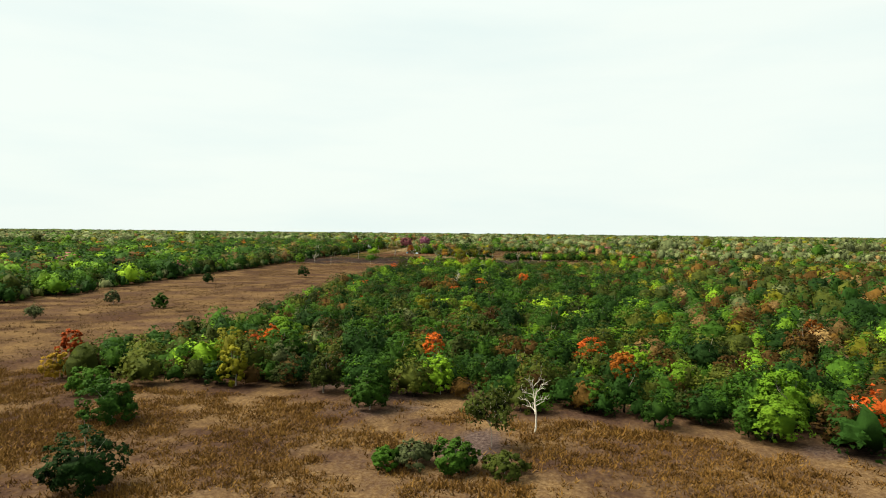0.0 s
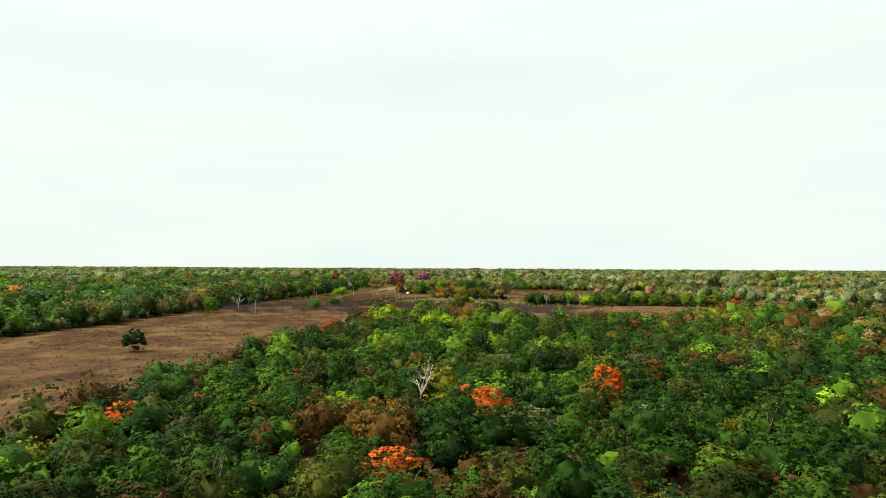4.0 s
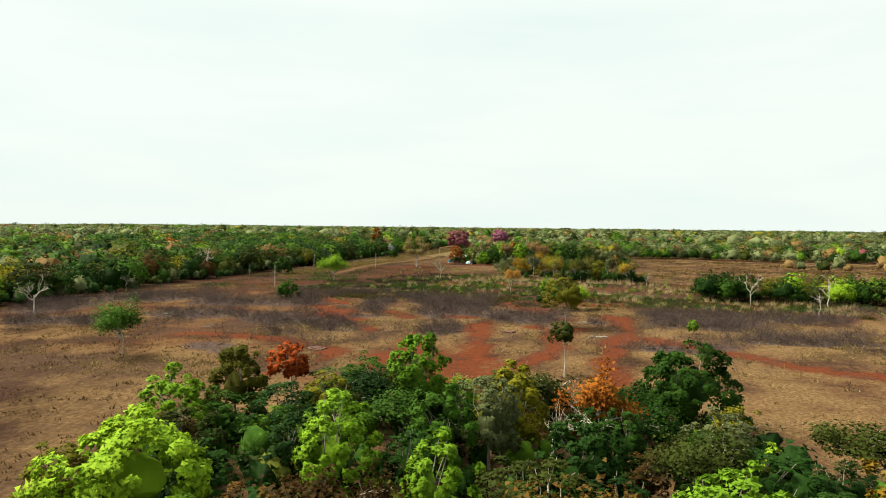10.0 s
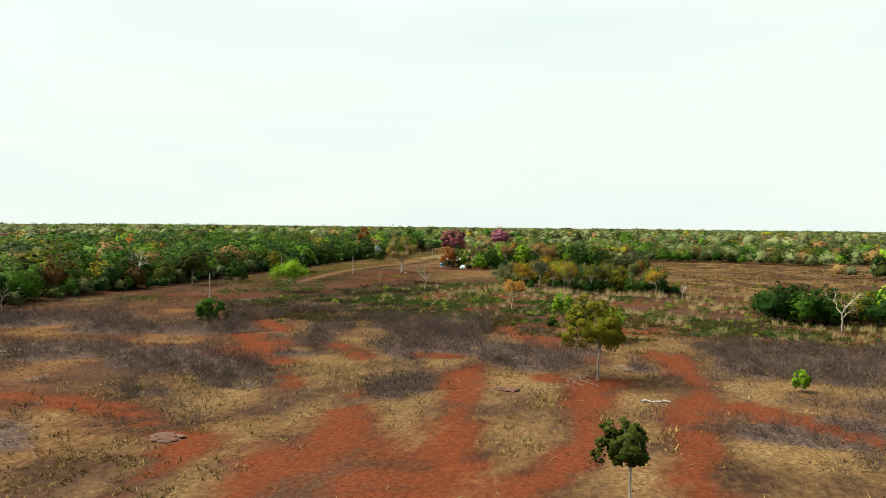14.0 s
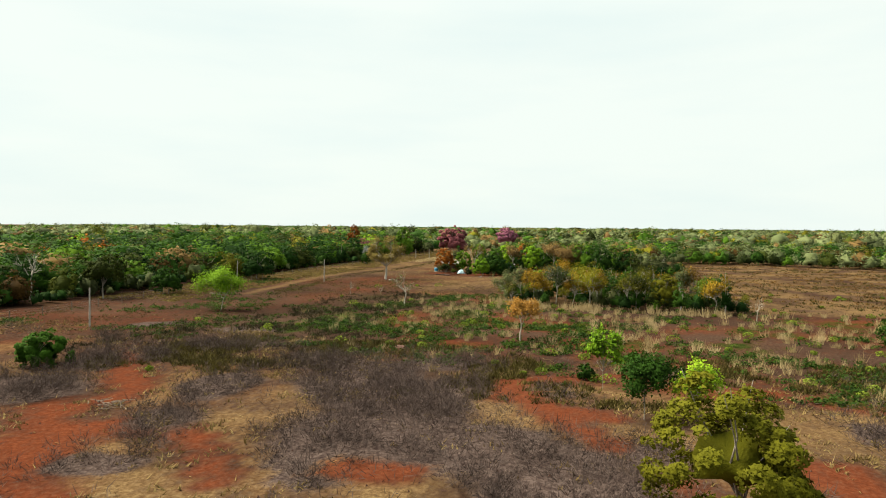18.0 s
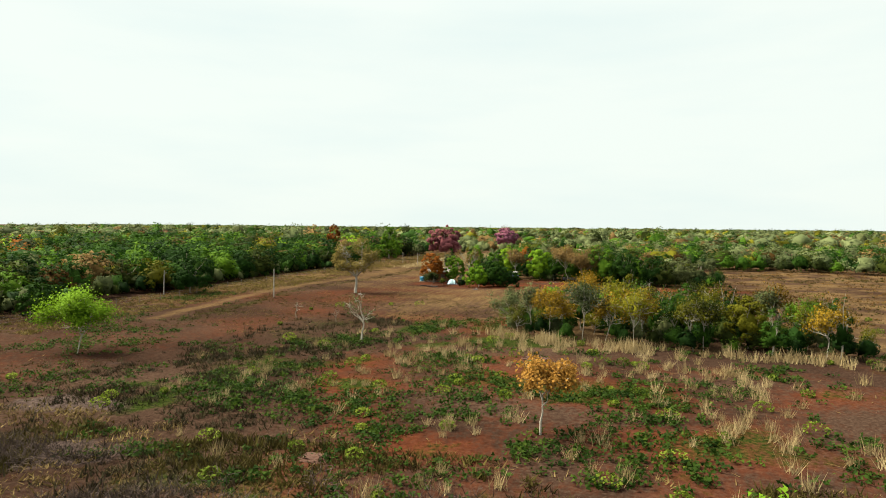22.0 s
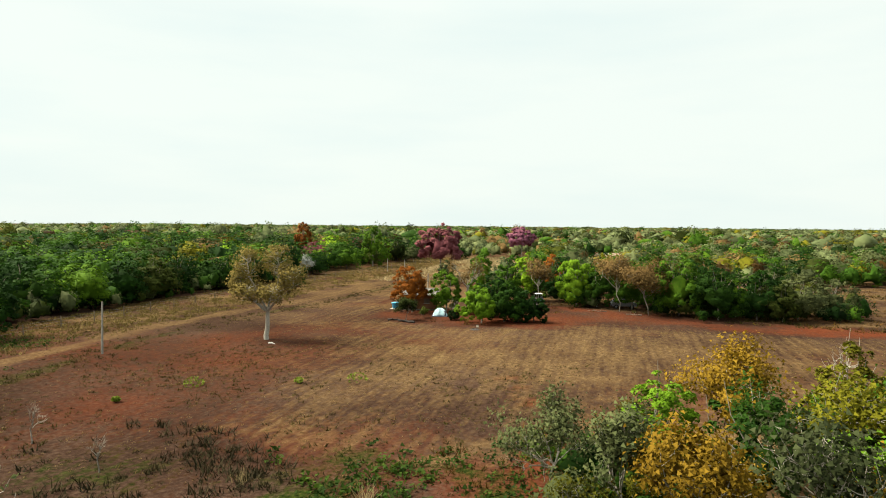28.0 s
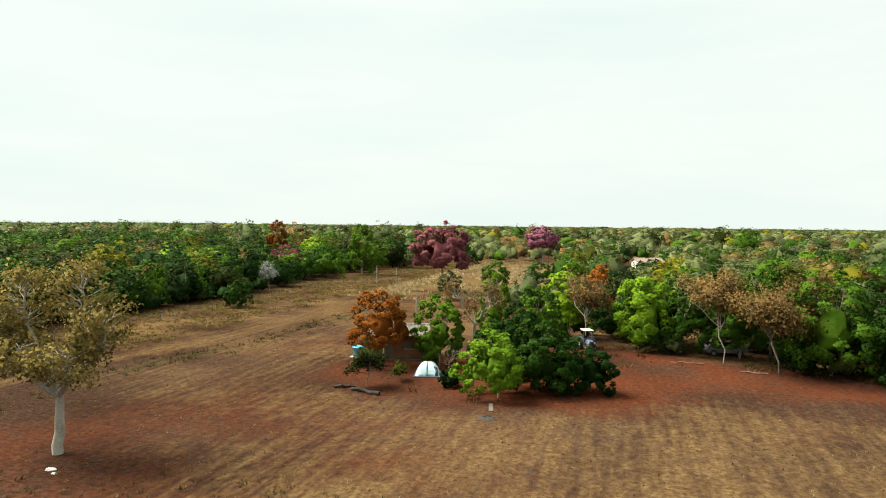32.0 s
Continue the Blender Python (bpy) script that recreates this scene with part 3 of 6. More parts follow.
def build_ground():
    xs = np.concatenate([-np.geomspace(4600, 165, 14)[:-1], np.arange(-160, 95, 1.5), np.geomspace(97, 4600, 14)])
    ys = np.concatenate([-np.geomspace(600, 8, 6), np.arange(-5, 665, 1.5), np.geomspace(670, 4700, 14)])
    gx, gy = np.meshgrid(xs, ys)
    gz = lie(gx, gy)
    nx, ny = len(xs), len(ys)
    i = np.arange((ny - 1) * (nx - 1))
    q = (i // (nx - 1)) * nx + i % (nx - 1)
    me = mesh_of("ground", np.stack([gx, gy, gz], -1).reshape(-1, 3), np.stack([q, q + 1, q + nx + 1, q + nx], 1), [ground_material()], smooth=True)
    at = me.attributes.new("cover", "FLOAT_COLOR", "POINT")
    at.data.foreach_set("color", cover(gx.ravel(), gy.ravel()).astype(np.float32).ravel())
    row = me.attributes.new("rows", "FLOAT", "POINT")
    row.data.foreach_set("value", soft_inside(MOWN, gx.ravel(), gy.ravel()).astype(np.float32))
    return tagged(new("ground", me), "dry red-brown earth with straw, litter and vehicle tracks", "ground", kind="structure")


build_ground()

# ---------- trees as things ----------
def empty_thing(name, m, label, category, group="", kind=""):
    e = new(name)
    e.matrix_basis = m
    return tagged(e, label, category, group, kind)


def part_mesh(name, me, parent, label=""):
    ob = new(name, me)
    ob.parent = parent
    return tagged(ob, label) if label else ob


def place(x, y, s=1.0, turn=0.0, tall=1.0):
    return Matrix.Translation((x, y, float(lie(x, y)))) @ Matrix.Rotation(turn, 4, "Z") @ Matrix.Diagonal((s, s, s * tall, 1))


LABELS = {
    "green": "leafy green savanna tree with a rounded crown", "deep": "dense dark green savanna tree with full crown", "lime": "bright lime-green tree in fresh leaf",
    "olive": "olive-green savanna tree with thinning leaves", "ochre": "yellow-ochre tree in its dry-season leaves", "brown": "brown dry-season tree with withering leaves",
    "red": "bright orange-red tree in turning leaf", "rust": "rust-red tree with turning dry leaves", "sage": "dusty grey-green tree with thin leaves", "plum": "tall dark plum-red tree with domed crown",
    "blossom": "round pink flowering tree beyond the field", "dusty": "pale green far tree with haze in its leaf colour", "fresh": "fresh yellow-green tree", "silver": "silvery white slender tree at the verge", "moss": "yellow-olive tree with a spreading crown", "tan": "tan tree with dry thin foliage", "bronze": "tall bronze-brown tree with a pale straight trunk",
}


def airy_tree(r, species, x, y, height, width, leaves, size, bark, girth, turn, label, category, group):
    """A tree whose branches show through its leaves, which sit in small sprays round the twig ends."""
    (v, f), tips = bare_wood(r, height, girth or 0.0125 * height + 0.015, 0.40 if height > 10 else 0.60, 3, 7)
    ends = tips[tips[:, 2] > 0.5 * tips[:, 2].max()]
    off = np.median(ends[:, :2], 0)
    wide, tall = 0.46 * width / np.percentile(np.hypot(*(ends[:, :2] - off).T), 90), 0.97 * height / tips[:, 2].max()

    def fit(p):
        k = np.clip(p[:, 2:3] / (0.4 * height), 0, 1)
        spread = 0.35 + k * (wide - 0.35)
        return np.concatenate([(p[:, :2] - off * k) * np.minimum(spread, 1.6), p[:, 2:3] * tall], 1)

    v, ends = fit(v), fit(ends)
    along = v[(v[:, 2] > 0.58 * height) & (v[:, 2] < 0.9 * height)]
    ends = np.concatenate([ends, along[r.integers(0, len(along), len(ends) // 2)]])
    share = r.uniform(0.3, 1.7, len(ends))
    pick = r.choice(len(ends), leaves, p=share / share.sum())
    at = ends[pick] + r.normal(size=(leaves, 3)) * (0.07 * width, 0.07 * width, 0.07 * width)
    out = unit(at - (0, 0, height * 0.55))
    cv, cf = leaf_cards(r, at, out, size, wild=0.9, fold=False)
    nor = np.repeat(unit(0.6 * out + 0.6 * unit(at - ends[pick]) + (0, 0, 0.25) + 0.3 * r.normal(size=out.shape)), 3, 0)
    e = empty_thing("tree", place(x, y, 1, turn), label, category, group)
    part_mesh("trunk", mesh_of("trunk", v, f, [BARK[bark]], smooth=True), e)
    part_mesh("crown", mesh_of("crown", cv, cf, [LEAF[species]], normals=nor, smooth=True), e)
    return e


def tree(species, x, y, height, width, seed, leaves=1500, size=0.30, low=0.25, bark="grey", lobes=7, girth=None, turn=0.0, label="", category="tree", group="", open_=0.0, limbs=6, core=True):
    """One tree: trunk and crown at their true size. Thin-leaved ones grow twig by twig."""
    r = np.random.default_rng(seed)
    if open_ >= 0.28:
        return airy_tree(r, species, x, y, height, width, leaves, size, bark, girth, turn, label or LABELS[species], category, group)
    cv, cf, normals, _, centres = crown(r, width, height * low, height, lobes, leaves, size, ICO2 if core else None, open_=open_, solid=0.50)
    tv, tf = wood(r, height, girth or height * 0.0125 + 0.015, centres, limbs=limbs, low=low)
    e = empty_thing("tree", place(x, y, 1, turn), label or LABELS[species], category, group)
    part_mesh("trunk", mesh_of("trunk", tv, tf, [BARK[bark]], smooth=True), e)
    part_mesh("crown", mesh_of("crown", cv, cf, [LEAF[species]], normals=normals, smooth=True), e)
    return e


def bare_tree(x, y, height, seed, bark="pale", label="leafless pale-barked tree with bare branches", spread=0.55, levels=3, girth=None, species=None, leaves=0, size=0.22):
    r = np.random.default_rng(seed)
    (v, f), tips = bare_wood(r, height, girth or 0.019 * height, spread, levels)
    v = v * (1, 1, height / v[:, 2].max())
    e = empty_thing("tree", place(x, y), label, "tree")
    part_mesh("trunk", mesh_of("trunk", v, f, [BARK[bark]], smooth=True), e)
    if species:
        at = tips[r.integers(0, len(tips), leaves)] * (1, 1, height / max(tips[:, 2].max(), 0.1) * 0.96) + r.normal(size=(leaves, 3)) * 0.28
        cv, cf = leaf_cards(r, at, unit(at - (0, 0, height * 0.6)), size)
        part_mesh("crown", mesh_of("crown", cv, cf, [LEAF[species]]), e)
    return e


# ---------- single trees, from the start of the way to its end ----------
# kind, x, y, height, width, share of the height that is bare stem, bark, leaf tufts, leaf size, openness
SINGLE = [
    ("deep", -32.7, 65.0, 4.2, 5.4, 0.05, "grey", 2600, 0.22, 0.0), ("deep", -25.6, 50.5, 4.2, 5.2, 0.05, "grey", 3000, 0.20, 0.0),
    ("green", -40.5, 73.5, 3.0, 4.4, 0.08, "grey", 1700, 0.24, 0.1), ("green", -10.8, 71.2, 3.8, 4.4, 0.10, "grey", 2300, 0.22, 0.0),
    ("olive", 0.9, 62.0, 4.8, 4.2, 0.40, "pale", 1300, 0.22, 0.4), ("sage", -4.6, 57.5, 1.9, 3.6, 0.02, "grey", 1100, 0.22, 0.2),
    ("deep", -1.6, 56.2, 2.4, 3.8, 0.02, "grey", 1500, 0.22, 0.1), ("olive", 1.8, 56.0, 1.8, 3.4, 0.02, "grey", 1000, 0.22, 0.2),
    ("green", -6.8, 56.8, 1.7, 2.8, 0.02, "grey", 900, 0.22, 0.2), ("lime", 26.6, 69.2, 5.4, 5.6, 0.06, "grey", 3200, 0.24, 0.0),
    ("red", -50.5, 86.0, 4.8, 4.2, 0.25, "grey", 1900, 0.24, 0.1), ("ochre", -48.6, 80.0, 3.4, 4.0, 0.1, "grey", 1500, 0.24, 0.2),
    ("moss", -27.3, 79.2, 4.6, 3.6, 0.2, "grey", 1900, 0.23, 0.1), ("red", -27.8, 91.6, 5.0, 2.8, 0.3, "grey", 1700, 0.24, 0.1),
    ("olive", -17.0, 77.4, 4.4, 3.8, 0.15, "grey", 1700, 0.23, 0.1), ("red", -6.0, 85.4, 5.4, 2.6, 0.4, "grey", 900, 0.22, 0.2),
    ("lime", -4.6, 78.0, 4.4, 3.8, 0.12, "grey", 1900, 0.23, 0.0), ("rust", 14.4, 79.6, 4.8, 3.2, 0.3, "grey", 1700, 0.24, 0.2),
    ("rust", 47.0, 107.9, 5.0, 3.4, 0.3, "grey", 1500, 0.26, 0.1), ("brown", 40.0, 96.0, 5.4, 4.4, 0.3, "grey", 1500, 0.26, 0.1),
    ("lime", 37.5, 68.0, 5.2, 5.4, 0.1, "grey", 2200, 0.25, 0.1), ("deep", -71.2, 144.4, 3.4, 3.9, 0.15, "dark", 1500, 0.26, 0.0),
    ("deep", -89.4, 207.1, 3.6, 3.4, 0.2, "dark", 1100, 0.28, 0.1), ("deep", -69.4, 242.0, 4.4, 4.8, 0.15, "dark", 1900, 0.26, 0.2),
    ("sage", -83.9, 147.6, 3.7, 3.9, 0.2, "grey", 1300, 0.26, 0.2), ("sage", -82.0, 120.6, 2.8, 3.6, 0.2, "grey", 800, 0.26, 0.5),
    ("green", -99.7, 337.1, 5.4, 5.4, 0.1, "grey", 2000, 0.28, 0.0), ("red", 9.3, 201.6, 5.4, 4.6, 0.3, "grey", 1900, 0.25, 0.1),
    ("red", 72.2, 348.0, 6.2, 5.0, 0.2, "grey", 1300, 0.30, 0.1), ("red", -33.8, 310.4, 5.5, 3.4, 0.45, "pale", 1500, 0.20, 0.2),
    # bright trees standing out of the dark forest
    ("lime", -18.2, 268.5, 5.9, 4.8, 0.28, "pale", 3400, 0.20, 0.32), ("lime", -14.2, 267.0, 5.2, 4.8, 0.24, "pale", 3400, 0.20, 0.32),
    ("lime", -7.4, 268.2, 5.6, 4.2, 0.38, "pale", 3000, 0.20, 0.34), ("lime", -1.9, 280.5, 5.8, 4.4, 0.40, "pale", 2800, 0.20, 0.34),
    ("lime", 0.6, 271.0, 5.5, 5.0, 0.14, "grey", 3600, 0.19, 0.0), ("green", -21.0, 274.5, 5.6, 4.4, 0.2, "grey", 3000, 0.19, 0.1),
    ("moss", -11.0, 283.0, 6.0, 6.0, 0.36, "pale", 2800, 0.16, 0.4),
    # the last trees of the forest
    ("rust", -12.3, 308.2, 5.6, 4.2, 0.35, "pale", 1700, 0.19, 0.45), ("lime", -25.3, 312.4, 6.2, 6.2, 0.12, "grey", 4200, 0.20, 0.0),
    ("green", -7.0, 315.4, 6.2, 8.0, 0.10, "grey", 5200, 0.21, 0.0), ("moss", -36.8, 308.0, 5.8, 5.2, 0.15, "grey", 3200, 0.20, 0.1),
    ("lime", -37.2, 301.0, 5.6, 5.2, 0.15, "grey", 3400, 0.20, 0.1), ("lime", -31.4, 291.2, 6.2, 7.2, 0.25, "pale", 5200, 0.20, 0.1),
    ("lime", -25.2, 297.0, 6.0, 4.8, 0.20, "grey", 3600, 0.19, 0.1), ("moss", -17.5, 306.4, 6.0, 5.4, 0.15, "grey", 3800, 0.20, 0.0),
    ("green", -17.3, 285.0, 6.0, 5.6, 0.2, "grey", 4600, 0.19, 0.1), ("brown", -12.4, 287.6, 6.0, 6.2, 0.25, "grey", 3400, 0.18, 0.4),
    ("lime", -8.2, 291.2, 6.0, 5.6, 0.2, "grey", 4400, 0.19, 0.1), ("ochre", 0.6, 296.2, 6.0, 5.6, 0.2, "grey", 3400, 0.20, 0.2),
    ("olive", -39.2, 288.4, 5.6, 5.6, 0.15, "grey", 3200, 0.20, 0.2), ("red", -29.6, 283.4, 3.7, 3.0, 0.3, "grey", 1500, 0.18, 0.3),
    ("green", -21.0, 302.0, 5.4, 5.0, 0.15, "grey", 3000, 0.20, 0.0), ("brown", -22.2, 289.0, 5.2, 4.2, 0.25, "grey", 2000, 0.19, 0.4),
    ("deep", -13.0, 299.5, 5.4, 5.0, 0.12, "grey", 3000, 0.20, 0.0), ("lime", -19.6, 294.4, 5.5, 4.4, 0.2, "grey", 2800, 0.19, 0.2),
    # the clearing
    ("green", -60.7, 325.5, 6.0, 6.0, 0.40, "pale", 3600, 0.17, 0.45), ("olive", -15.5, 328.5, 5.3, 2.7, 0.60, "pale", 1500, 0.17, 0.1),
    ("moss", -16.8, 358.2, 7.6, 6.8, 0.38, "grey", 9000, 0.13, 0.1), ("green", -70.4, 380.0, 3.3, 5.2, 0.04, "grey", 2800, 0.24, 0.0),
    ("lime", -76.6, 417.6, 6.1, 7.0, 0.24, "pale", 6000, 0.17, 0.3), ("lime", -0.2, 358.9, 2.0, 1.6, 0.1, "grey", 500, 0.18, 0.2),
    ("lime", -21.5, 386.4, 4.9, 2.6, 0.35, "grey", 1500, 0.19, 0.3), ("green", -18.8, 378.2, 4.4, 4.2, 0.40, "grey", 2800, 0.18, 0.3),
    ("lime", -15.4, 378.8, 3.9, 3.4, 0.45, "pale", 1500, 0.18, 0.4), ("green", -23.0, 388.6, 1.4, 1.8, 0.05, "grey", 500, 0.2, 0.1),
    # the grove's leading trees
    ("ochre", -29.5, 454.5, 6.6, 6.0, 0.30, "pale", 3600, 0.17, 0.3), ("moss", -24.0, 455.0, 6.6, 5.4, 0.2, "grey", 3600, 0.17, 0.1), ("sage", -38.6, 446.6, 5.0, 4.2, 0.3, "pale", 2200, 0.15, 0.35),
    ("ochre", -33.0, 441.5, 5.6, 4.8, 0.35, "pale", 2600, 0.17, 0.35), ("lime", -33.6, 450.6, 5.6, 4.4, 0.15, "grey", 3000, 0.16, 0.0), ("green", -29.6, 447.0, 5.8, 4.6, 0.15, "grey", 3000, 0.16, 0.0),
    ("ochre", -22.6, 441.0, 5.8, 4.8, 0.35, "pale", 2600, 0.17, 0.35), ("moss", -12.0, 439.6, 5.8, 5.0, 0.2, "grey", 3000, 0.17, 0.1), ("green", -18.0, 446.0, 6.4, 5.6, 0.15, "grey", 3000, 0.17, 0.0),
    # field by the homestead
    ("green", -98.8, 435.0, 5.0, 5.6, 0.12, "grey", 2200, 0.25, 0.1), ("olive", -104.0, 425.0, 7.6, 8.0, 0.30, "grey", 2800, 0.27, 0.2),
    ("deep", -101.4, 470.0, 6.6, 8.4, 0.10, "grey", 3800, 0.25, 0.1), ("green", -98.8, 535.0, 4.2, 4.4, 0.1, "grey", 1800, 0.24, 0.1),
    ("silver", -107.0, 557.8, 5.4, 3.2, 0.2, "pale", 1700, 0.16, 0.4), ("green", -114.0, 606.0, 5.0, 6.0, 0.05, "grey", 1500, 0.30, 0.1),
    ("sage", -103.0, 628.0, 5.5, 8.0, 0.1, "grey", 1800, 0.30, 0.2), ("green", -92.0, 650.0, 4.6, 5.4, 0.05, "grey", 1300, 0.32, 0.1),
    ("plum", -76.5, 566.0, 13.4, 11.4, 0.34, "grey", 6000, 0.40, 0.0), ("blossom", -70.5, 662.0, 12.6, 12.0, 0.38, "grey", 3600, 0.52, 0.0),
    ("rust", -128.0, 595.0, 13.4, 7.0, 0.3, "grey", 1800, 0.36, 0.1), ("green", -107.0, 600.0, 12.6, 8.5, 0.2, "grey", 2600, 0.34, 0.0),
    ("rust", -64.2, 506.0, 6.8, 6.2, 0.22, "grey", 5000, 0.18, 0.08), ("olive", -62.7, 498.9, 2.9, 2.9, 0.08, "grey", 1400, 0.17, 0.3),
    ("sage", -66.6, 508.2, 2.2, 2.0, 0.1, "grey", 600, 0.17, 0.2), ("olive", -61.0, 501.2, 1.5, 1.6, 0.1, "grey", 500, 0.16, 0.3),
    ("green", -59.6, 507.8, 6.2, 4.8, 0.0, "grey", 4600, 0.20, 0.0), ("lime", -52.5, 498.8, 5.1, 5.8, 0.20, "grey", 6500, 0.17, 0.0),
    ("green", -50.0, 501.4, 5.6, 5.6, 0.0, "dark", 4000, 0.20, 0.0), ("deep", -46.2, 502.8, 4.3, 4.4, 0.0, "dark", 3000, 0.20, 0.0),
    ("deep", -48.2, 501.8, 4.6, 4.4, 0.0, "dark", 2600, 0.20, 0.0), ("deep", -56.6, 500.6, 1.7, 1.9, 0.05, "dark", 800, 0.17, 0.1), ("deep", -54.4, 506.0, 5.0, 4.4, 0.1, "dark", 2600, 0.22, 0.0),
    ("lime", -56.8, 519.0, 7.6, 5.0, 0.2, "grey", 2800, 0.23, 0.1), ("green", -52.0, 514.0, 6.8, 5.2, 0.2, "grey", 3000, 0.22, 0.1),
    ("tan", -47.6, 521.5, 7.8, 5.0, 0.3, "pale", 2200, 0.20, 0.3), ("lime", -50.4, 525.0, 8.4, 5.4, 0.2, "grey", 2600, 0.24, 0.1),
    ("lime", -41.8, 521.8, 7.4, 6.4, 0.22, "grey", 4800, 0.21, 0.1), ("green", -38.6, 520.8, 7.0, 5.4, 0.25, "pale", 3600, 0.21, 0.1),
    ("tan", -35.2, 516.6, 8.6, 5.2, 0.42, "pale", 3600, 0.20, 0.3), ("tan", -31.2, 513.6, 8.0, 6.6, 0.25, "grey", 5200, 0.20, 0.3),
    ("green", -27.0, 514.4, 9.0, 7.6, 0.15, "grey", 4800, 0.23, 0.0), ("green", -22.2, 511.6, 7.6, 6.6, 0.12, "grey", 4000, 0.22, 0.0),
    ("deep", -17.0, 513.4, 6.8, 6.4, 0.1, "grey", 3200, 0.23, 0.0), ("sage", -11.6, 514.8, 6.4, 6.4, 0.15, "grey", 2600, 0.23, 0.2),
    ("sage", -6.6, 518.0, 5.8, 5.6, 0.15, "grey", 2200, 0.24, 0.2), ("deep", -44.0, 528.0, 7.6, 6.4, 0.15, "grey", 2600, 0.25, 0.0),
    ("deep", -36.0, 527.0, 8.0, 6.8, 0.15, "grey", 2600, 0.25, 0.0), ("green", -30.0, 523.0, 8.4, 7.0, 0.15, "grey", 2600, 0.25, 0.0),
    ("deep", -22.0, 521.0, 8.0, 7.0, 0.12, "grey", 2400, 0.25, 0.0), ("deep", -14.0, 522.0, 7.0, 6.6, 0.12, "grey", 2200, 0.26, 0.0),
    ("deep", -40.5, 525.0, 7.4, 6.0, 0.1, "grey", 2200, 0.25, 0.0), ("green", -33.4, 519.6, 7.6, 5.0, 0.1, "grey", 2400, 0.23, 0.0),
    ("deep", -25.0, 517.6, 8.2, 6.4, 0.08, "grey", 2600, 0.24, 0.0), ("green", -19.4, 515.6, 7.0, 6.2, 0.08, "grey", 2600, 0.23, 0.0),
    ("olive", -9.4, 520.4, 6.2, 6.0, 0.08, "grey", 2000, 0.25, 0.1), ("deep", -52.2, 507.0, 6.0, 5.0, 0.06, "dark", 2600, 0.22, 0.0), ("olive", -14.0, 512.6, 5.6, 5.4, 0.06, "grey", 2000, 0.23, 0.1),
    ("rust", -47.0, 540.0, 7.6, 6.0, 0.2, "grey", 1900, 0.26, 0.1), ("green", -68.0, 572.0, 6.0, 6.0, 0.1, "grey", 1900, 0.28, 0.0),
    ("sage", -72.5, 556.0, 5.0, 5.0, 0.1, "grey", 1500, 0.26, 0.2), ("green", -62.0, 585.0, 5.4, 6.4, 0.1, "grey", 1600, 0.3, 0.0),
]
BARE = [  # x, y, height, bark, sparse leaves (kind, number), branch spread
    (4.5, 66.0, 5.4, "pale", None, 0, 0.6), (32.0, 69.0, 3.2, "pale", None, 0, 0.7), (-10.5, 197.8, 6.4, "pale", None, 0, 0.55), (-95.4, 348.4, 6.6, "pale", None, 0, 0.6),
    (-112.5, 306.0, 7.4, "pale", "tan", 260, 0.6), (14.0, 393.7, 6.6, "pale", "tan", 260, 0.6), (-30.6, 405.1, 4.5, "pale", "peach", 2000, 0.62),
    (-52.6, 431.6, 5.6, "pale", "sage", 160, 0.7), (-56.8, 509.5, 8.0, "pale", "tan", 900, 0.45),
    (-26.0, 284.0, 4.7, "pale", None, 0, 0.7), (-23.4, 281.5, 4.9, "pale", None, 0, 0.7), (-15.0, 303.6, 4.6, "pale", None, 0, 0.5), (-20.4, 467.0, 5.2, "pale", None, 0, 0.55),
    (28.0, 397.0, 6.4, "pale", "ochre", 240, 0.6), (-104.0, 378.0, 4.6, "grey", None, 0, 0.5), (-68.0, 446.5, 2.6, "grey", None, 0, 0.7), (-61.0, 444.0, 2.2, "grey", None, 0, 0.8),
    (-4.4, 267.3, 6.0, "pale", "lime", 600, 0.6), (-28.6, 276.0, 4.8, "pale", None, 0, 0.6), (-34.0, 262.0, 5.0, "pale", None, 0, 0.6), (22.0, 382.0, 4.2, "pale", None, 0, 0.6), (-1.0, 430.0, 3.4, "pale", None, 0, 0.6), (-58.0, 505.0, 2.6, "grey", None, 0, 0.8), (-114.0, 420.0, 8.0, "pale", None, 0, 0.6),
]


def single_trees():
    for i, (sp, x, y, h, w, low, bark, leaves, size, op) in enumerate(SINGLE):
        near = y > 270
        w = w * (1.2 if y > 509 and -45 < x < 5 else 1.0)
        low = low * (0.5 if y > 509 and -45 < x < 5 else 1.0)
        tree(sp, x, y, h, w, 5000 + i, int(leaves * (1.7 if near else 1.2)), size * ((0.85 if op >= 0.28 else 1.0) if near else 1.05), low * (0.5 if low <= 0.2 else 1.0), bark, lobes=9 + i % 4, open_=op, core=op < 0.28, category="tree" if h > 2.2 else "bush",
             label="" if h > 2.2 else "low bush of " + sp.replace("deep", "dark green") + " leaves in dry grass")
    for i, (x, y, h, bark, sp, leaves, spread) in enumerate(BARE):
        bare_tree(x, y, h, 6000 + i, bark, spread=spread, species=sp, leaves=leaves, size=0.2,
                  label="pale-barked tree with a few dry leaves" if sp else "leafless pale-barked tree with bare branches")


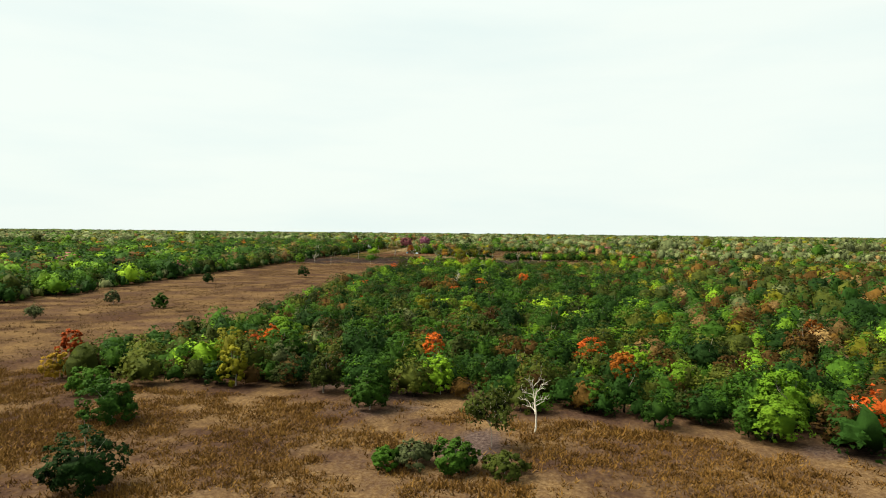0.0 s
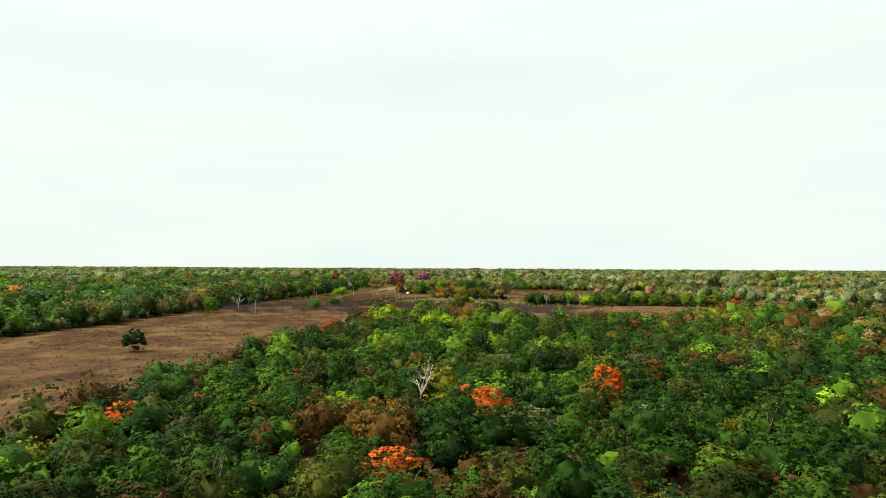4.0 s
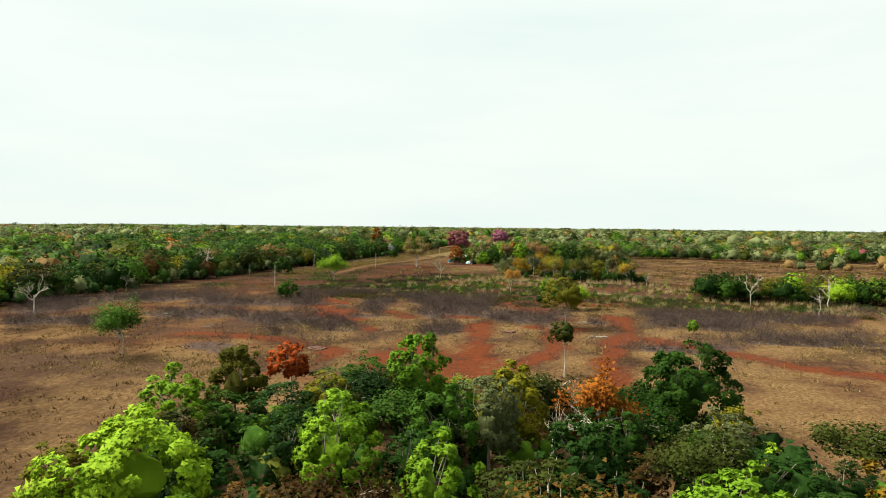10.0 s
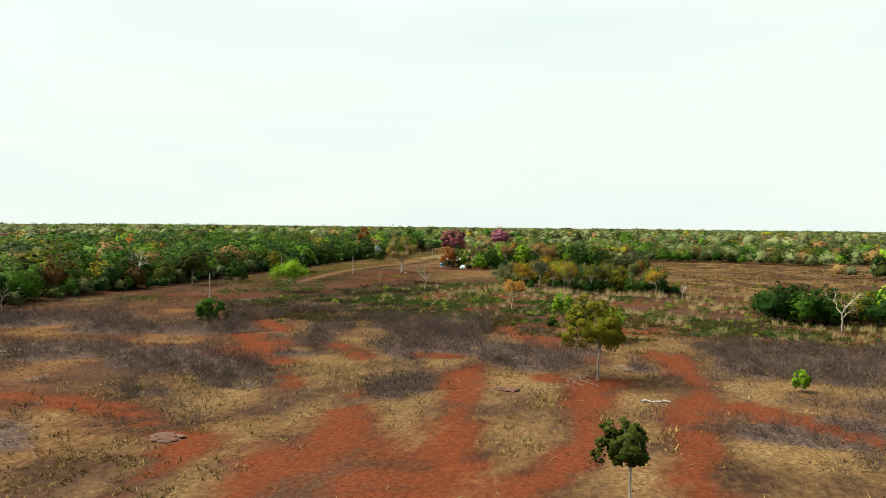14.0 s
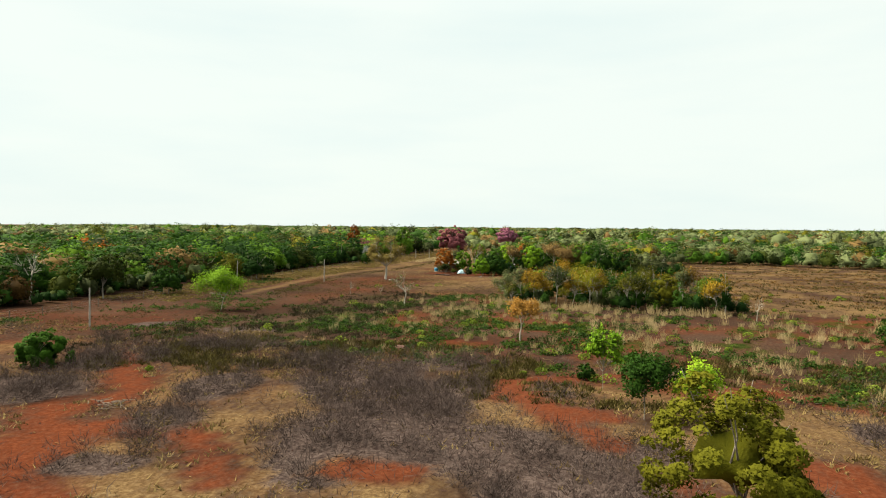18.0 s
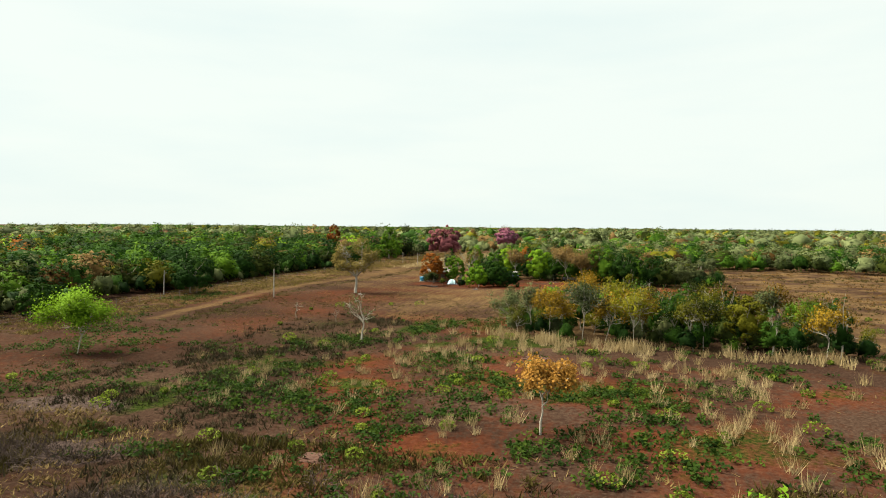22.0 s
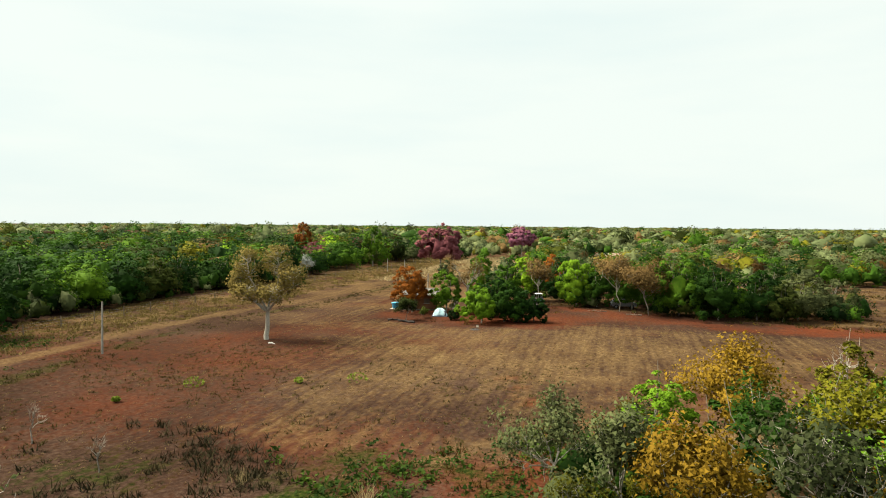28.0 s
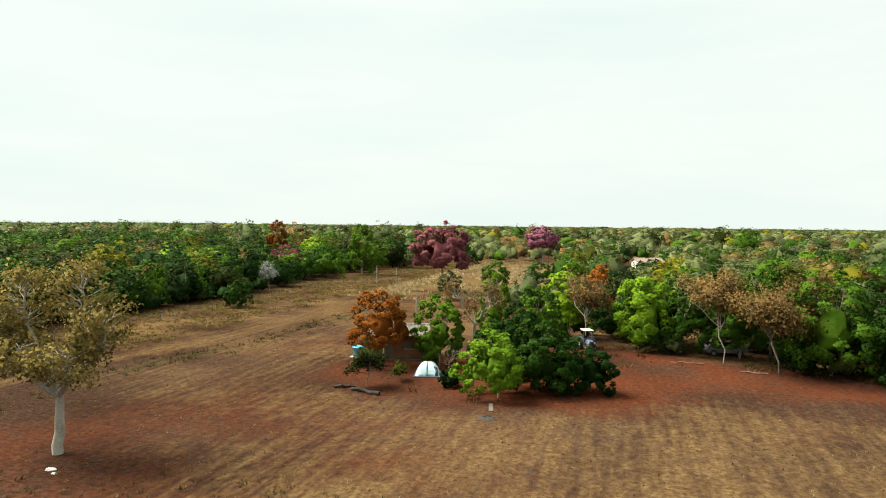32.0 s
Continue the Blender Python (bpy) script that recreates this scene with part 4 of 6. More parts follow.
def headed_tree(x, y, seed, heads, fork, girth, leaves, size, label):
    """A tall tree with several loose heads of foliage: centre and half sizes of each, on limbs that part at the fork."""
    r = np.random.default_rng(seed)
    parts = [tube(bend(r, (0, 0, -0.2), fork, 6, 0.05), np.linspace(girth * 1.25, girth * 0.8, 6), 9)]
    ends = []
    for (cx, cy, cz, hx, hy, hz) in heads:
        c = np.array((cx, cy, cz))
        root = c - (0, 0, hz * 0.75)
        parts.append(tube(bend(r, np.array(fork) - (0, 0, 0.15), root, 5, 0.10), np.linspace(girth * 0.62, girth * 0.34, 5), 7))
        parts.append(tube(bend(r, root, c + (0, 0, hz * 0.5), 5, 0.12), np.linspace(girth * 0.34, girth * 0.1, 5), 6))
        for _ in range(34):
            d = unit(r.normal(size=3)) * r.uniform(0.55, 1.0) * (hx, hy, hz)
            start = c + (0, 0, float(np.clip(d[2] - hz * r.uniform(0.2, 0.6), -hz * 0.8, hz * 0.4)))
            parts.append(tube(bend(r, start, c + d, 4, 0.08), np.linspace(0.035, 0.010, 4), 4))
            ends.append(np.concatenate([c + d, d / (hx, hy, hz)]))
    ends = np.array(ends)
    share = r.uniform(0.2, 1.8, len(ends))
    pick = r.choice(len(ends), leaves, p=share / share.sum())
    at = ends[pick, :3] + r.normal(size=(leaves, 3)) * (0.34, 0.34, 0.26)
    out = unit(0.5 * ends[pick, 3:] + unit(at - ends[pick, :3]) * 0.5 + (0, 0, 0.2))
    cv, cf = leaf_cards(r, at, out, size, wild=0.9, fold=False)
    v, f = join_arrays(parts)
    e = empty_thing("tree", place(x, y), label, "tree")
    part_mesh("trunk", mesh_of("trunk", v, f, [BARK["pale"]], smooth=True), e)
    part_mesh("crown", mesh_of("crown", cv, cf, [LEAF["bronze"]], normals=np.repeat(unit(out + 0.2 * r.normal(size=out.shape)), 3, 0), smooth=True), e)
    return e


single_trees()
headed_tree(-72.8, 480.4, 5900, ((-2.4, 0.3, 8.3, 1.6, 1.7, 1.9), (1.0, 0.8, 8.6, 2.0, 1.9, 2.2), (3.3, -0.3, 7.2, 1.5, 1.6, 1.8), (-1.6, -0.8, 5.3, 1.9, 1.7, 1.2), (1.8, -1.2, 5.4, 2.0, 1.6, 1.3), (-3.6, 0.6, 6.3, 1.1, 1.2, 1.3)),
            (0.15, 0.0, 3.3), 0.24, 9000, 0.16, LABELS["bronze"])
STANDING = np.array([(-72.8, 480.4, 3.4)] + [(t[1], t[2], t[4] * 0.36) for t in SINGLE] + [(t[0], t[1], 1.4) for t in BARE])


def clear_of(x, y):
    """Whether a place is free of the single trees."""
    d = np.hypot(np.asarray(x)[:, None] - STANDING[None, :, 0], np.asarray(y)[:, None] - STANDING[None, :, 1])
    return (d > STANDING[None, :, 2] + 0.8).all(1)


# ---------- forest, grove and hedge trees beside the way: things of their own ----------
MIX = ["green"] * 30 + ["deep"] * 32 + ["olive"] * 18 + ["lime"] * 6 + ["brown"] * 7 + ["sage"] * 4 + ["moss"] * 6


def jittered(x0, x1, y0, y1, step, seed):
    r = np.random.default_rng(seed)
    gx, gy = np.meshgrid(np.arange(x0, x1, step), np.arange(y0, y1, step))
    gx = gx + (np.arange(gx.shape[0]) % 2)[:, None] * step / 2
    pts = np.stack([gx.ravel(), gy.ravel()], 1) + r.uniform(-0.42, 0.42, (gx.size, 2)) * step
    return pts, r


PROTOS, USED = {}, set()


def stand_tree(sp, m, r, group):
    keys = [k for k in PROTOS if k[0] == sp and (k[1] >= 10) == (group == "grove trees")]
    key = keys[int(r.integers(0, len(keys)))]
    if key in USED:
        made = copy_thing(PROTOS[key], m)
    else:
        made = PROTOS[key]
        made.matrix_basis = m
        USED.add(key)
    return tagged(made, group=group)


def forest_things():
    r0 = np.random.default_rng(21)
    for sp in sorted(set(MIX)):
        for k in range(4 if sp in ("green", "deep", "olive") else 2):
            PROTOS[(sp, k)] = tree(sp, 0, 0, r0.uniform(4.8, 6.0), r0.uniform(4.2, 5.8), 1000 + len(PROTOS) * 7, leaves=4200, size=0.155, low=0.06,
                                   lobes=int(r0.integers(6, 10)), bark="pale" if k % 2 else "grey", group="forest trees", open_=(0.05, 0.2, 0.0, 0.3)[k], core=True)
    for i, sp in enumerate(("ochre", "lime", "sage", "olive", "green", "deep", "moss")):
        for k in range(10, 12):
            PROTOS[(sp, k)] = tree(sp, 0, 0, r0.uniform(5.2, 6.2), r0.uniform(3.4, 4.6), 1700 + i * 9 + k, leaves=2200, size=0.15, low=0.05 if sp == "deep" else 0.26,
                                   lobes=int(r0.integers(5, 9)), bark="pale", group="grove trees", open_=0.0 if sp == "deep" else 0.35 + 0.1 * (k - 10), limbs=8, core=sp in ("deep", "green"))
    pts, r = jittered(-44, 10, 276, 320, 3.8, 5)
    ok = inside(FOREST, *pts.T) & clear_of(*pts.T)
    for x, y in pts[ok]:
        patch = float(value_noise(x, y, 16, 3))
        sp = MIX[int(r.integers(0, len(MIX)))]
        if patch > 0.66 and r.random() < 0.4:
            sp = "green"
        elif r.random() < 0.12:
            sp = "deep"
        edge = float(np.clip((322 - y) / 25, 0, 1))
        stand_tree(sp, place(x, y, r.uniform(0.80, 1.16) * (0.88 + 0.12 * edge), r.uniform(0, 6.28), r.uniform(0.72, 0.98)), r, "forest trees")
    pts, r = jittered(-44, 2, 434, 464, 3.0, 6)
    ok = inside(GROVE, *pts.T) & clear_of(*pts.T)
    for x, y in pts[ok]:
        sp = ("ochre", "moss", "green", "sage", "lime", "moss", "ochre", "deep", "olive", "green")[int(r.integers(0, 10))]
        low = float(np.clip((x + 43) / 8, 0.7, 1))
        stand_tree(sp, place(x, y, r.uniform(0.72, 1.1) * low, r.uniform(0, 6.28), r.uniform(0.86, 1.12)), r, "grove trees")


forest_things()

# ---------- the wider woods: joined ----------
def template(seed, leaves, size, lobes, with_wood, core=ICO2, solid=0.68):
    """A cheap tree of about 5 m for the joined woods: verts, faces, normals, leaf faces, crown faces."""
    r = np.random.default_rng(seed)
    v, f, q, n_leaf, centres = crown(r, r.uniform(5.0, 6.6), 0.2, 5.2, lobes, leaves, size, core, solid=solid)
    n_heart = len(f)
    if with_wood:
        tv, tf = wood(r, 5.2, 0.11, centres, sides=4, limbs=2)
        v, f = join_arrays([(v, f), (tv, tf)])
        q = np.concatenate([q, unit(tv * (1, 1, 0) + 0.01)])
    return v, f, q, n_leaf, n_heart


LODS = [
    [template(300 + i, 1050, 0.265, 7 + i % 3, True) for i in range(12)],
    [template(320 + i, 80, 0.46, 3, False, solid=0.80) for i in range(9)],
    [template(340 + i, 26, 0.66, 2, False, ICO1, 0.86) for i in range(8)],
    [template(360 + i, 320, 0.34, 5 + i % 2, False, solid=0.78) for i in range(10)],
    [template(380 + i, 1900, 0.185, 8 + i % 3, True) for i in range(9)],
]


def tiled(name, label, pts, lod, r, mix, size=(0.75, 1.2), wide=1.0, tall=(0.85, 1.15)):
    """Many trees in one mesh: copies of the templates with sizes, turns and kinds of their own."""
    vs, fs, ms, ts, ns, at = [], [], [], [], [], 0
    which = r.integers(0, len(LODS[lod]), len(pts))
    mats = [LEAF[k] for k in KIND] + [BARK["grey"]]
    for w, (v, f, q, n_leaf, n_heart) in enumerate(LODS[lod]):
        p = pts[which == w]
        n = len(p)
        if not n:
            continue
        a, s = r.uniform(0, 6.283, n), r.uniform(*size, n)
        c, d = np.cos(a), np.sin(a)
        x = (v[None, :, 0] * c[:, None] - v[None, :, 1] * d[:, None]) * (s * wide)[:, None] + p[:, :1]
        y = (v[None, :, 0] * d[:, None] + v[None, :, 1] * c[:, None]) * (s * wide)[:, None] + p[:, 1:2]
        z = v[None, :, 2] * (s * r.uniform(*tall, n))[:, None]
        vs.append(np.stack([x, y, z], -1).reshape(-1, 3))
        ns.append(np.stack([q[None, :, 0] * c[:, None] - q[None, :, 1] * d[:, None], q[None, :, 0] * d[:, None] + q[None, :, 1] * c[:, None], np.repeat(q[None, :, 2], n, 0)], -1).reshape(-1, 3))
        fs.append((f[None] + (np.arange(n) * len(v))[:, None, None]).reshape(-1, 3) + at)
        at += n * len(v)
        kind = np.array([KIND.index(mix(px, py, r)) for px, py in p])
        mi = np.repeat(kind[:, None], len(f), 1)
        mi[:, n_heart:] = len(KIND)
        ms.append(mi.ravel())
        ts.append(np.repeat(r.random(n), len(v)))

    me = mesh_of(name, np.concatenate(vs), np.concatenate(fs), mats, np.concatenate(ms), np.concatenate(ts), normals=np.concatenate(ns), smooth=True)
    return tagged(new(name, me), label, "woodland", kind="stuff")


def mix_main(x, y, r):
    kind = mix_any(x, y, r)
    if y < 276 and kind in ("green", "lime", "moss", "sage") and r.random() < 0.45:
        return "olive" if r.random() < 0.35 else "deep"
    return kind


def mix_any(x, y, r):
    u, patch = r.random(), float(value_noise(x, y, 22, 61))
    if u < 0.006:
        return "red"
    if x > 15 and u < 0.45 * min(1.0, (x - 15) / 60):
        return ("brown", "olive", "tan", "sage", "olive", "moss", "olive", "brown")[int(r.integers(0, 8))]
    if patch > 0.6 and u < 0.5:
        return "lime" if u < 0.05 else "green"
    return MIX[int(r.integers(0, len(MIX)))]


def mix_left(x, y, r):
    u = r.random()
    if u < 0.035:
        return ("rust", "brown", "plum", "tan")[int(r.integers(0, 4))]
    if value_noise(x, y, 30, 62) > 0.62 and u < 0.30:
        return ("brown", "olive", "moss", "sage", "tan")[int(r.integers(0, 5))]
    return ("green", "deep", "deep", "olive", "deep", "green", "green", "moss" if u < 0.5 else "green", "deep", "lime" if u < 0.4 else "deep")[int(r.integers(0, 10))]


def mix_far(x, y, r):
    # dry kinds; their pale leaf colours also paint in the distance haze
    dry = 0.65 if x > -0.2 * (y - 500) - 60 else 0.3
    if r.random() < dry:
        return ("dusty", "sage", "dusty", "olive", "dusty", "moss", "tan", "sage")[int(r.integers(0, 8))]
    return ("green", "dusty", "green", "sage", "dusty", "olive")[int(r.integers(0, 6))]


def in_cone(x, y):
    return (x > -0.85 * y - 40) & (x < 0.62 * y + 35)


# main forest, first part of the way and its flanks
pts, r = jittered(-48, 62, 40, 330, 3.75, 31)
ok = inside(FOREST, *pts.T) & ~((pts[:, 0] > -44) & (pts[:, 0] < 10) & (pts[:, 1] > 275)) & in_cone(*pts.T) & clear_of(*pts.T)
near = (pts[:, 0] > -32) & (pts[:, 0] < 28)
fine = ok & (pts[:, 0] > -44) & (pts[:, 0] < 26) & (pts[:, 1] > 236)
ok &= ~fine
tiled("woodland", "leafy woodland of mixed greens near the clearing", pts[fine], 4, r, mix_main, size=(0.58, 1.02), wide=1.08, tall=(0.72, 1.15))
under, ru = jittered(-44, 16, 250, 317, 2.7, 8)
tiled("undergrowth", "dark leafy undergrowth beneath the forest trees", under[inside(FOREST, *under.T)], 1, ru, lambda x, y, q: ("deep", "olive", "deep", "green", "deep")[int(q.integers(0, 5))], size=(0.28, 0.55))
HOMESTEAD = [(-52, 503), (-45, 506), (-43, 519), (-36, 517), (-24, 510.5), (-4, 513), (0, 528), (-20, 534), (-46, 534), (-56, 522), (-58, 512)]
under, ru = jittered(-60, 2, 436, 536, 2.6, 9)
ok2 = (inside(GROVE, *under.T) | inside(HOMESTEAD, *under.T)) & (np.hypot(under[:, 0] + 47.7, under[:, 1] - 519.9) > 5) & ~((under[:, 0] > -52) & (under[:, 0] < -42) & (under[:, 1] < 522)) & (np.hypot(under[:, 0] + 34.8, under[:, 1] - 520) > 4) & (np.abs(under[:, 0] + 36.4 - 0.1 * (520 - under[:, 1])) > 1.8)
tiled("undergrowth", "dense dark undergrowth beneath the homestead and grove trees", under[ok2], 3, ru, lambda x, y, q: ("deep", "olive", "deep", "green", "sage")[int(q.integers(0, 5))], size=(0.3, 0.62))
under, ru = jittered(-44, 30, 84, 252, 3.4, 12)
tiled("undergrowth", "dark shrubs and saplings beneath the forest canopy", under[inside(FOREST, *under.T)], 1, ru, lambda x, y, q: ("deep", "olive", "deep", "green", "brown")[int(q.integers(0, 5))], size=(0.35, 0.62))
edge, re_ = jittered(-50, 62, 44, 96, 2.8, 10)
tiled("undergrowth", "dense low shrubs along the front edge of the forest", edge[inside(FOREST, edge[:, 0], edge[:, 1] - 1.5)], 3, re_, lambda x, y, q: ("deep", "olive", "deep", "green", "brown")[int(q.integers(0, 5))], size=(0.35, 0.7))
hedge, rh = jittered(8, 90, 401, 412, 3.3, 7)
hedge[:, 1] += 0.04 * hedge[:, 0]
tiled("hedgerow", "green and olive hedgerow across the dry field", hedge, 0, rh, lambda x, y, q: ("green", "lime", "deep", "olive", "green", "moss")[int(q.integers(0, 6))], size=(0.7, 1.15))
tiled("woodland", "mixed green and dry-season savanna woodland canopy", pts[ok & near], 0, r, mix_main, size=(0.58, 1.02), wide=1.08, tall=(0.72, 1.15))
tiled("woodland", "savanna woodland canopy of mixed greens and browns", pts[ok & ~near], 3, r, mix_main, size=(0.58, 1.02), wide=1.08, tall=(0.72, 1.15))
pts, r = jittered(62, 330, 60, 345, 5.4, 32)
ok = inside(FOREST, *pts.T) & in_cone(*pts.T)
tiled("woodland", "dry brownish savanna woodland canopy", pts[ok], 1, r, mix_main, size=(0.85, 1.3))
pts, r = jittered(-1100, 900, 420, 1700, 62.0, 39)
ok = in_cone(*pts.T) & (r.random(len(pts)) < 0.55) & ((pts[:, 1] > 690) | (pts[:, 0] < -150) | (pts[:, 0] > 120))
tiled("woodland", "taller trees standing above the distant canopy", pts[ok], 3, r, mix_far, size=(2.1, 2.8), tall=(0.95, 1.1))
# the wood along the long straight edge of the strip
pts, r = jittered(-140, -106, 60, 660, 4.9, 33)
ok = (pts[:, 0] < LEFT_EDGE - 1.5 + 5 * (value_noise(*pts.T, 14, 4) - 0.5)) & in_cone(*pts.T) & clear_of(*pts.T)
front = (pts[:, 0] > -121)
tiled("woodland", "tall green woodland edge beside the dry strip", pts[ok & front & (pts[:, 1] < 360)], 3, r, mix_left, size=(1.0, 1.45), wide=1.15, tall=(0.85, 1.12))
tiled("woodland", "rounded green trees along the edge of the track verge", pts[ok & front & (pts[:, 1] >= 360)], 0, r, mix_left, size=(1.0, 1.5), wide=1.15, tall=(0.85, 1.12))
foot, rf = jittered(-112, -104, 60, 560, 2.6, 13)
tiled("undergrowth", "dark shrubs along the foot of the woodland edge", foot[clear_of(*foot.T) & (foot[:, 0] < LEFT_EDGE + 0.5 + 4 * (value_noise(*foot.T, 14, 4) - 0.5))], 1, rf, lambda x, y, q: ("deep", "deep", "olive", "deep", "sage")[int(q.integers(0, 5))], size=(0.3, 0.75))
late = pts[:, 1] > 400
tiled("woodland", "rounded green tree tops beside the homestead track", pts[ok & ~front & late], 3, r, mix_left, size=(1.1, 1.6), wide=1.2, tall=(0.85, 1.15))
tiled("woodland", "green woodland canopy behind its edge", pts[ok & ~front & ~late], 1, r, mix_left, size=(1.1, 1.6), wide=1.2, tall=(0.85, 1.15))
pts, r = jittered(-330, -140, 90, 760, 7.0, 34)
ok = in_cone(*pts.T)
late = (pts[:, 1] > 450) & (pts[:, 0] > -235)
tiled("woodland", "rolling green woodland canopy towards the horizon", pts[ok & late], 3, r, mix_left, size=(1.1, 1.75), wide=1.25, tall=(0.8, 1.1))
tiled("woodland", "green woodland canopy stretching away", pts[ok & ~late], 1, r, mix_left, size=(1.1, 1.75), wide=1.25, tall=(0.8, 1.1))


def far_gaps(x, y):
    """Fields and clearings that open in the distant woods."""
    field = (x > -92) & (x < -60) & (y < 650)
    field |= (y < 534) & (x < 40) | (x < 75) & (y < 500) | (np.abs(y - 520 - 0.25 * x) < 26) & (x < 260) & (x > 10)
    field |= (x > -60) & (x < 125) & (y > 534) & (y < 700)       # planted more densely below
    field |= fractal(x, y, 120, 71, 2) > 0.62
    return field


pts, r = jittered(-58, 125, 537, 700, 5.6, 40)
ok = in_cone(*pts.T) & clear_of(*pts.T) & (np.hypot(pts[:, 0] + 38.6, pts[:, 1] - 650) > 14) & ((np.abs(pts[:, 0] + 40) > 6) | (pts[:, 1] < 585)) & (fractal(*pts.T, 40, 73, 2) < 0.64) & ((pts[:, 0] < 10) | (np.abs(pts[:, 1] - 520 - 0.25 * pts[:, 0]) > 26))
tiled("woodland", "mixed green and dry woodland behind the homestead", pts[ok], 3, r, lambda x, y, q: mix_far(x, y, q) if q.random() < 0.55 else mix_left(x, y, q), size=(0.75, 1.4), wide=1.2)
pts, r = jittered(-420, 400, 345, 760, 7.6, 35)
ok = in_cone(*pts.T) & ((pts[:, 1] > 662) | (pts[:, 0] > -60)) & (pts[:, 0] > -140) & (pts[:, 0] < 420) & ~far_gaps(*pts.T) & clear_of(*pts.T)
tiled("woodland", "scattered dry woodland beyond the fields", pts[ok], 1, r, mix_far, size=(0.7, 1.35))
pts, r = jittered(-1000, 760, 700, 1300, 12.5, 36)
ok = in_cone(*pts.T) & ~(fractal(*pts.T, 190, 72, 2) > 0.64) & (r.random(len(pts)) < 0.9)
ok &= ~((pts[:, 0] > -330) & (pts[:, 1] < 765))
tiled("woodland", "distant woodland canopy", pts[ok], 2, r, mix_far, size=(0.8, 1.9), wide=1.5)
pts, r = jittered(-2600, 1900, 1300, 3000, 36.0, 37)
ok = in_cone(*pts.T)
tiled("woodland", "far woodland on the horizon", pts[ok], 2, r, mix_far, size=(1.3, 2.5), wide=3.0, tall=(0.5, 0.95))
pts, r = jittered(-3600, 2500, 3000, 4500, 75.0, 38)
ok = in_cone(*pts.T)
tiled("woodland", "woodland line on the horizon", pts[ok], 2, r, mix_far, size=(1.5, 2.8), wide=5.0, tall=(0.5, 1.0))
# the woods go on to both sides, away from the way
pts, r = jittered(-330, 330, 20, 345, 7.4, 41)
left = (pts[:, 0] < LEFT_EDGE - 2) & (pts[:, 0] > -330)
ok = (left | inside(FOREST, *pts.T) & (pts[:, 0] > 20)) & ~in_cone(*pts.T) & clear_of(*pts.T)
tiled("woodland", "green woodland canopy away from the fields", pts[ok], 2, r, mix_left, size=(0.9, 1.4), wide=1.3)

# ---------- grass, weeds and dry thickets: uncounted stuff ----------
def blades(r, at, height, spread, n, width, lean=0.5):
    """Tufts of n pointed blades each, one triangle a blade."""
    k = len(at) * n
    root = np.repeat(at, n, 0) + np.concatenate([r.normal(size=(k, 2)) * np.repeat(spread, n)[:, None] * 0.35, np.zeros((k, 1))], 1)
    hgt = np.repeat(height, n) * r.uniform(0.5, 1.15, k)
    way = r.normal(size=(k, 3)) * (1, 1, 0) * lean + (0, 0, 1)
    tip = root + unit(way) * hgt[:, None]
    a = r.uniform(0, 6.283, k)
    side = np.stack([np.cos(a), np.sin(a), np.zeros(k)], 1) * (width * np.repeat(spread, n) * r.uniform(0.6, 1.3, k))[:, None]
    return np.stack([root - side, root + side, tip], 1).reshape(-1, 3), np.arange(3 * k).reshape(-1, 3)


def on_ground(x, y):
    return np.stack([x, y, lie(x, y) - 0.02], 1)


def scatter(n, x0, x1, y0, y1, keep, seed):
    """n random places of a rectangle, of which those are kept that keep(x, y) favours."""
    r = np.random.default_rng(seed)
    x, y = r.uniform(x0, x1, n), r.uniform(y0, y1, n)
    ok = r.random(n) < keep(x, y)
    return x[ok], y[ok], r


def stuff(name, label, category, arrays, mat, tone_of=None):
    v, f = arrays
    tone = None if tone_of is None else np.repeat(tone_of, len(v) // len(tone_of))
    return tagged(new(name, mesh_of(name, v, f, [mat], tone=tone)), label, category, kind="stuff")


def in_front(x, y):
    return ~inside(FOREST, x, y + 1.5) * np.clip((fractal(x, y, 9, 77) < 0.55) * 0.9 + 0.12, 0, 1) * (fractal(x, y, 3.5, 78) > 0.38)


# golden clumps of the first field
x, y, r = scatter(26000, -75, 62, 34, 84, in_front, 41)
s = r.uniform(0.35, 0.95, len(x)) * (0.6 + 0.7 * fractal(x, y, 12, 79))
stuff("dry_grass", "golden-brown clumps of tall dry grass", "grass", blades(r, on_ground(x, y), s * 0.6, s * 1.4, 20, 0.06, 1.0), GOLD, r.random(len(x)))
# the long strip between the woods
x, y, r = scatter(17000, -106, -40, 60, 340, lambda x, y: ~inside(FOREST, x, y) * (0.25 + 0.75 * (fractal(x, y, 7, 80) > 0.5)), 42)
s = r.uniform(0.3, 0.75, len(x))
stuff("dry_grass", "straw-coloured dry grass on the long strip", "grass", blades(r, on_ground(x, y), s * 0.6, s * 1.3, 9, 0.08, 1.0), DRYLAND, r.random(len(x)))


def red_free(x, y):
    c = cover(x, y)
    return np.clip(1.1 - 1.6 * c[:, 0], 0, 1)


# straw on the clearing
x, y, r = scatter(36000, -106, 60, 318, 402, lambda x, y: red_free(x, y) * ~inside(FOREST, x, y) * np.clip((fractal(x, y, 6, 81) - 0.42) * 7, 0.1, 1), 43)
s = r.uniform(0.2, 0.8, len(x)) * (0.5 + fractal(x, y, 3.0, 181))
stuff("dry_grass", "pale straw and dead grass over red earth", "grass", blades(r, on_ground(x, y), s * 0.6, s * 1.1, 11, 0.07, 1.1), STRAW, r.random(len(x)))
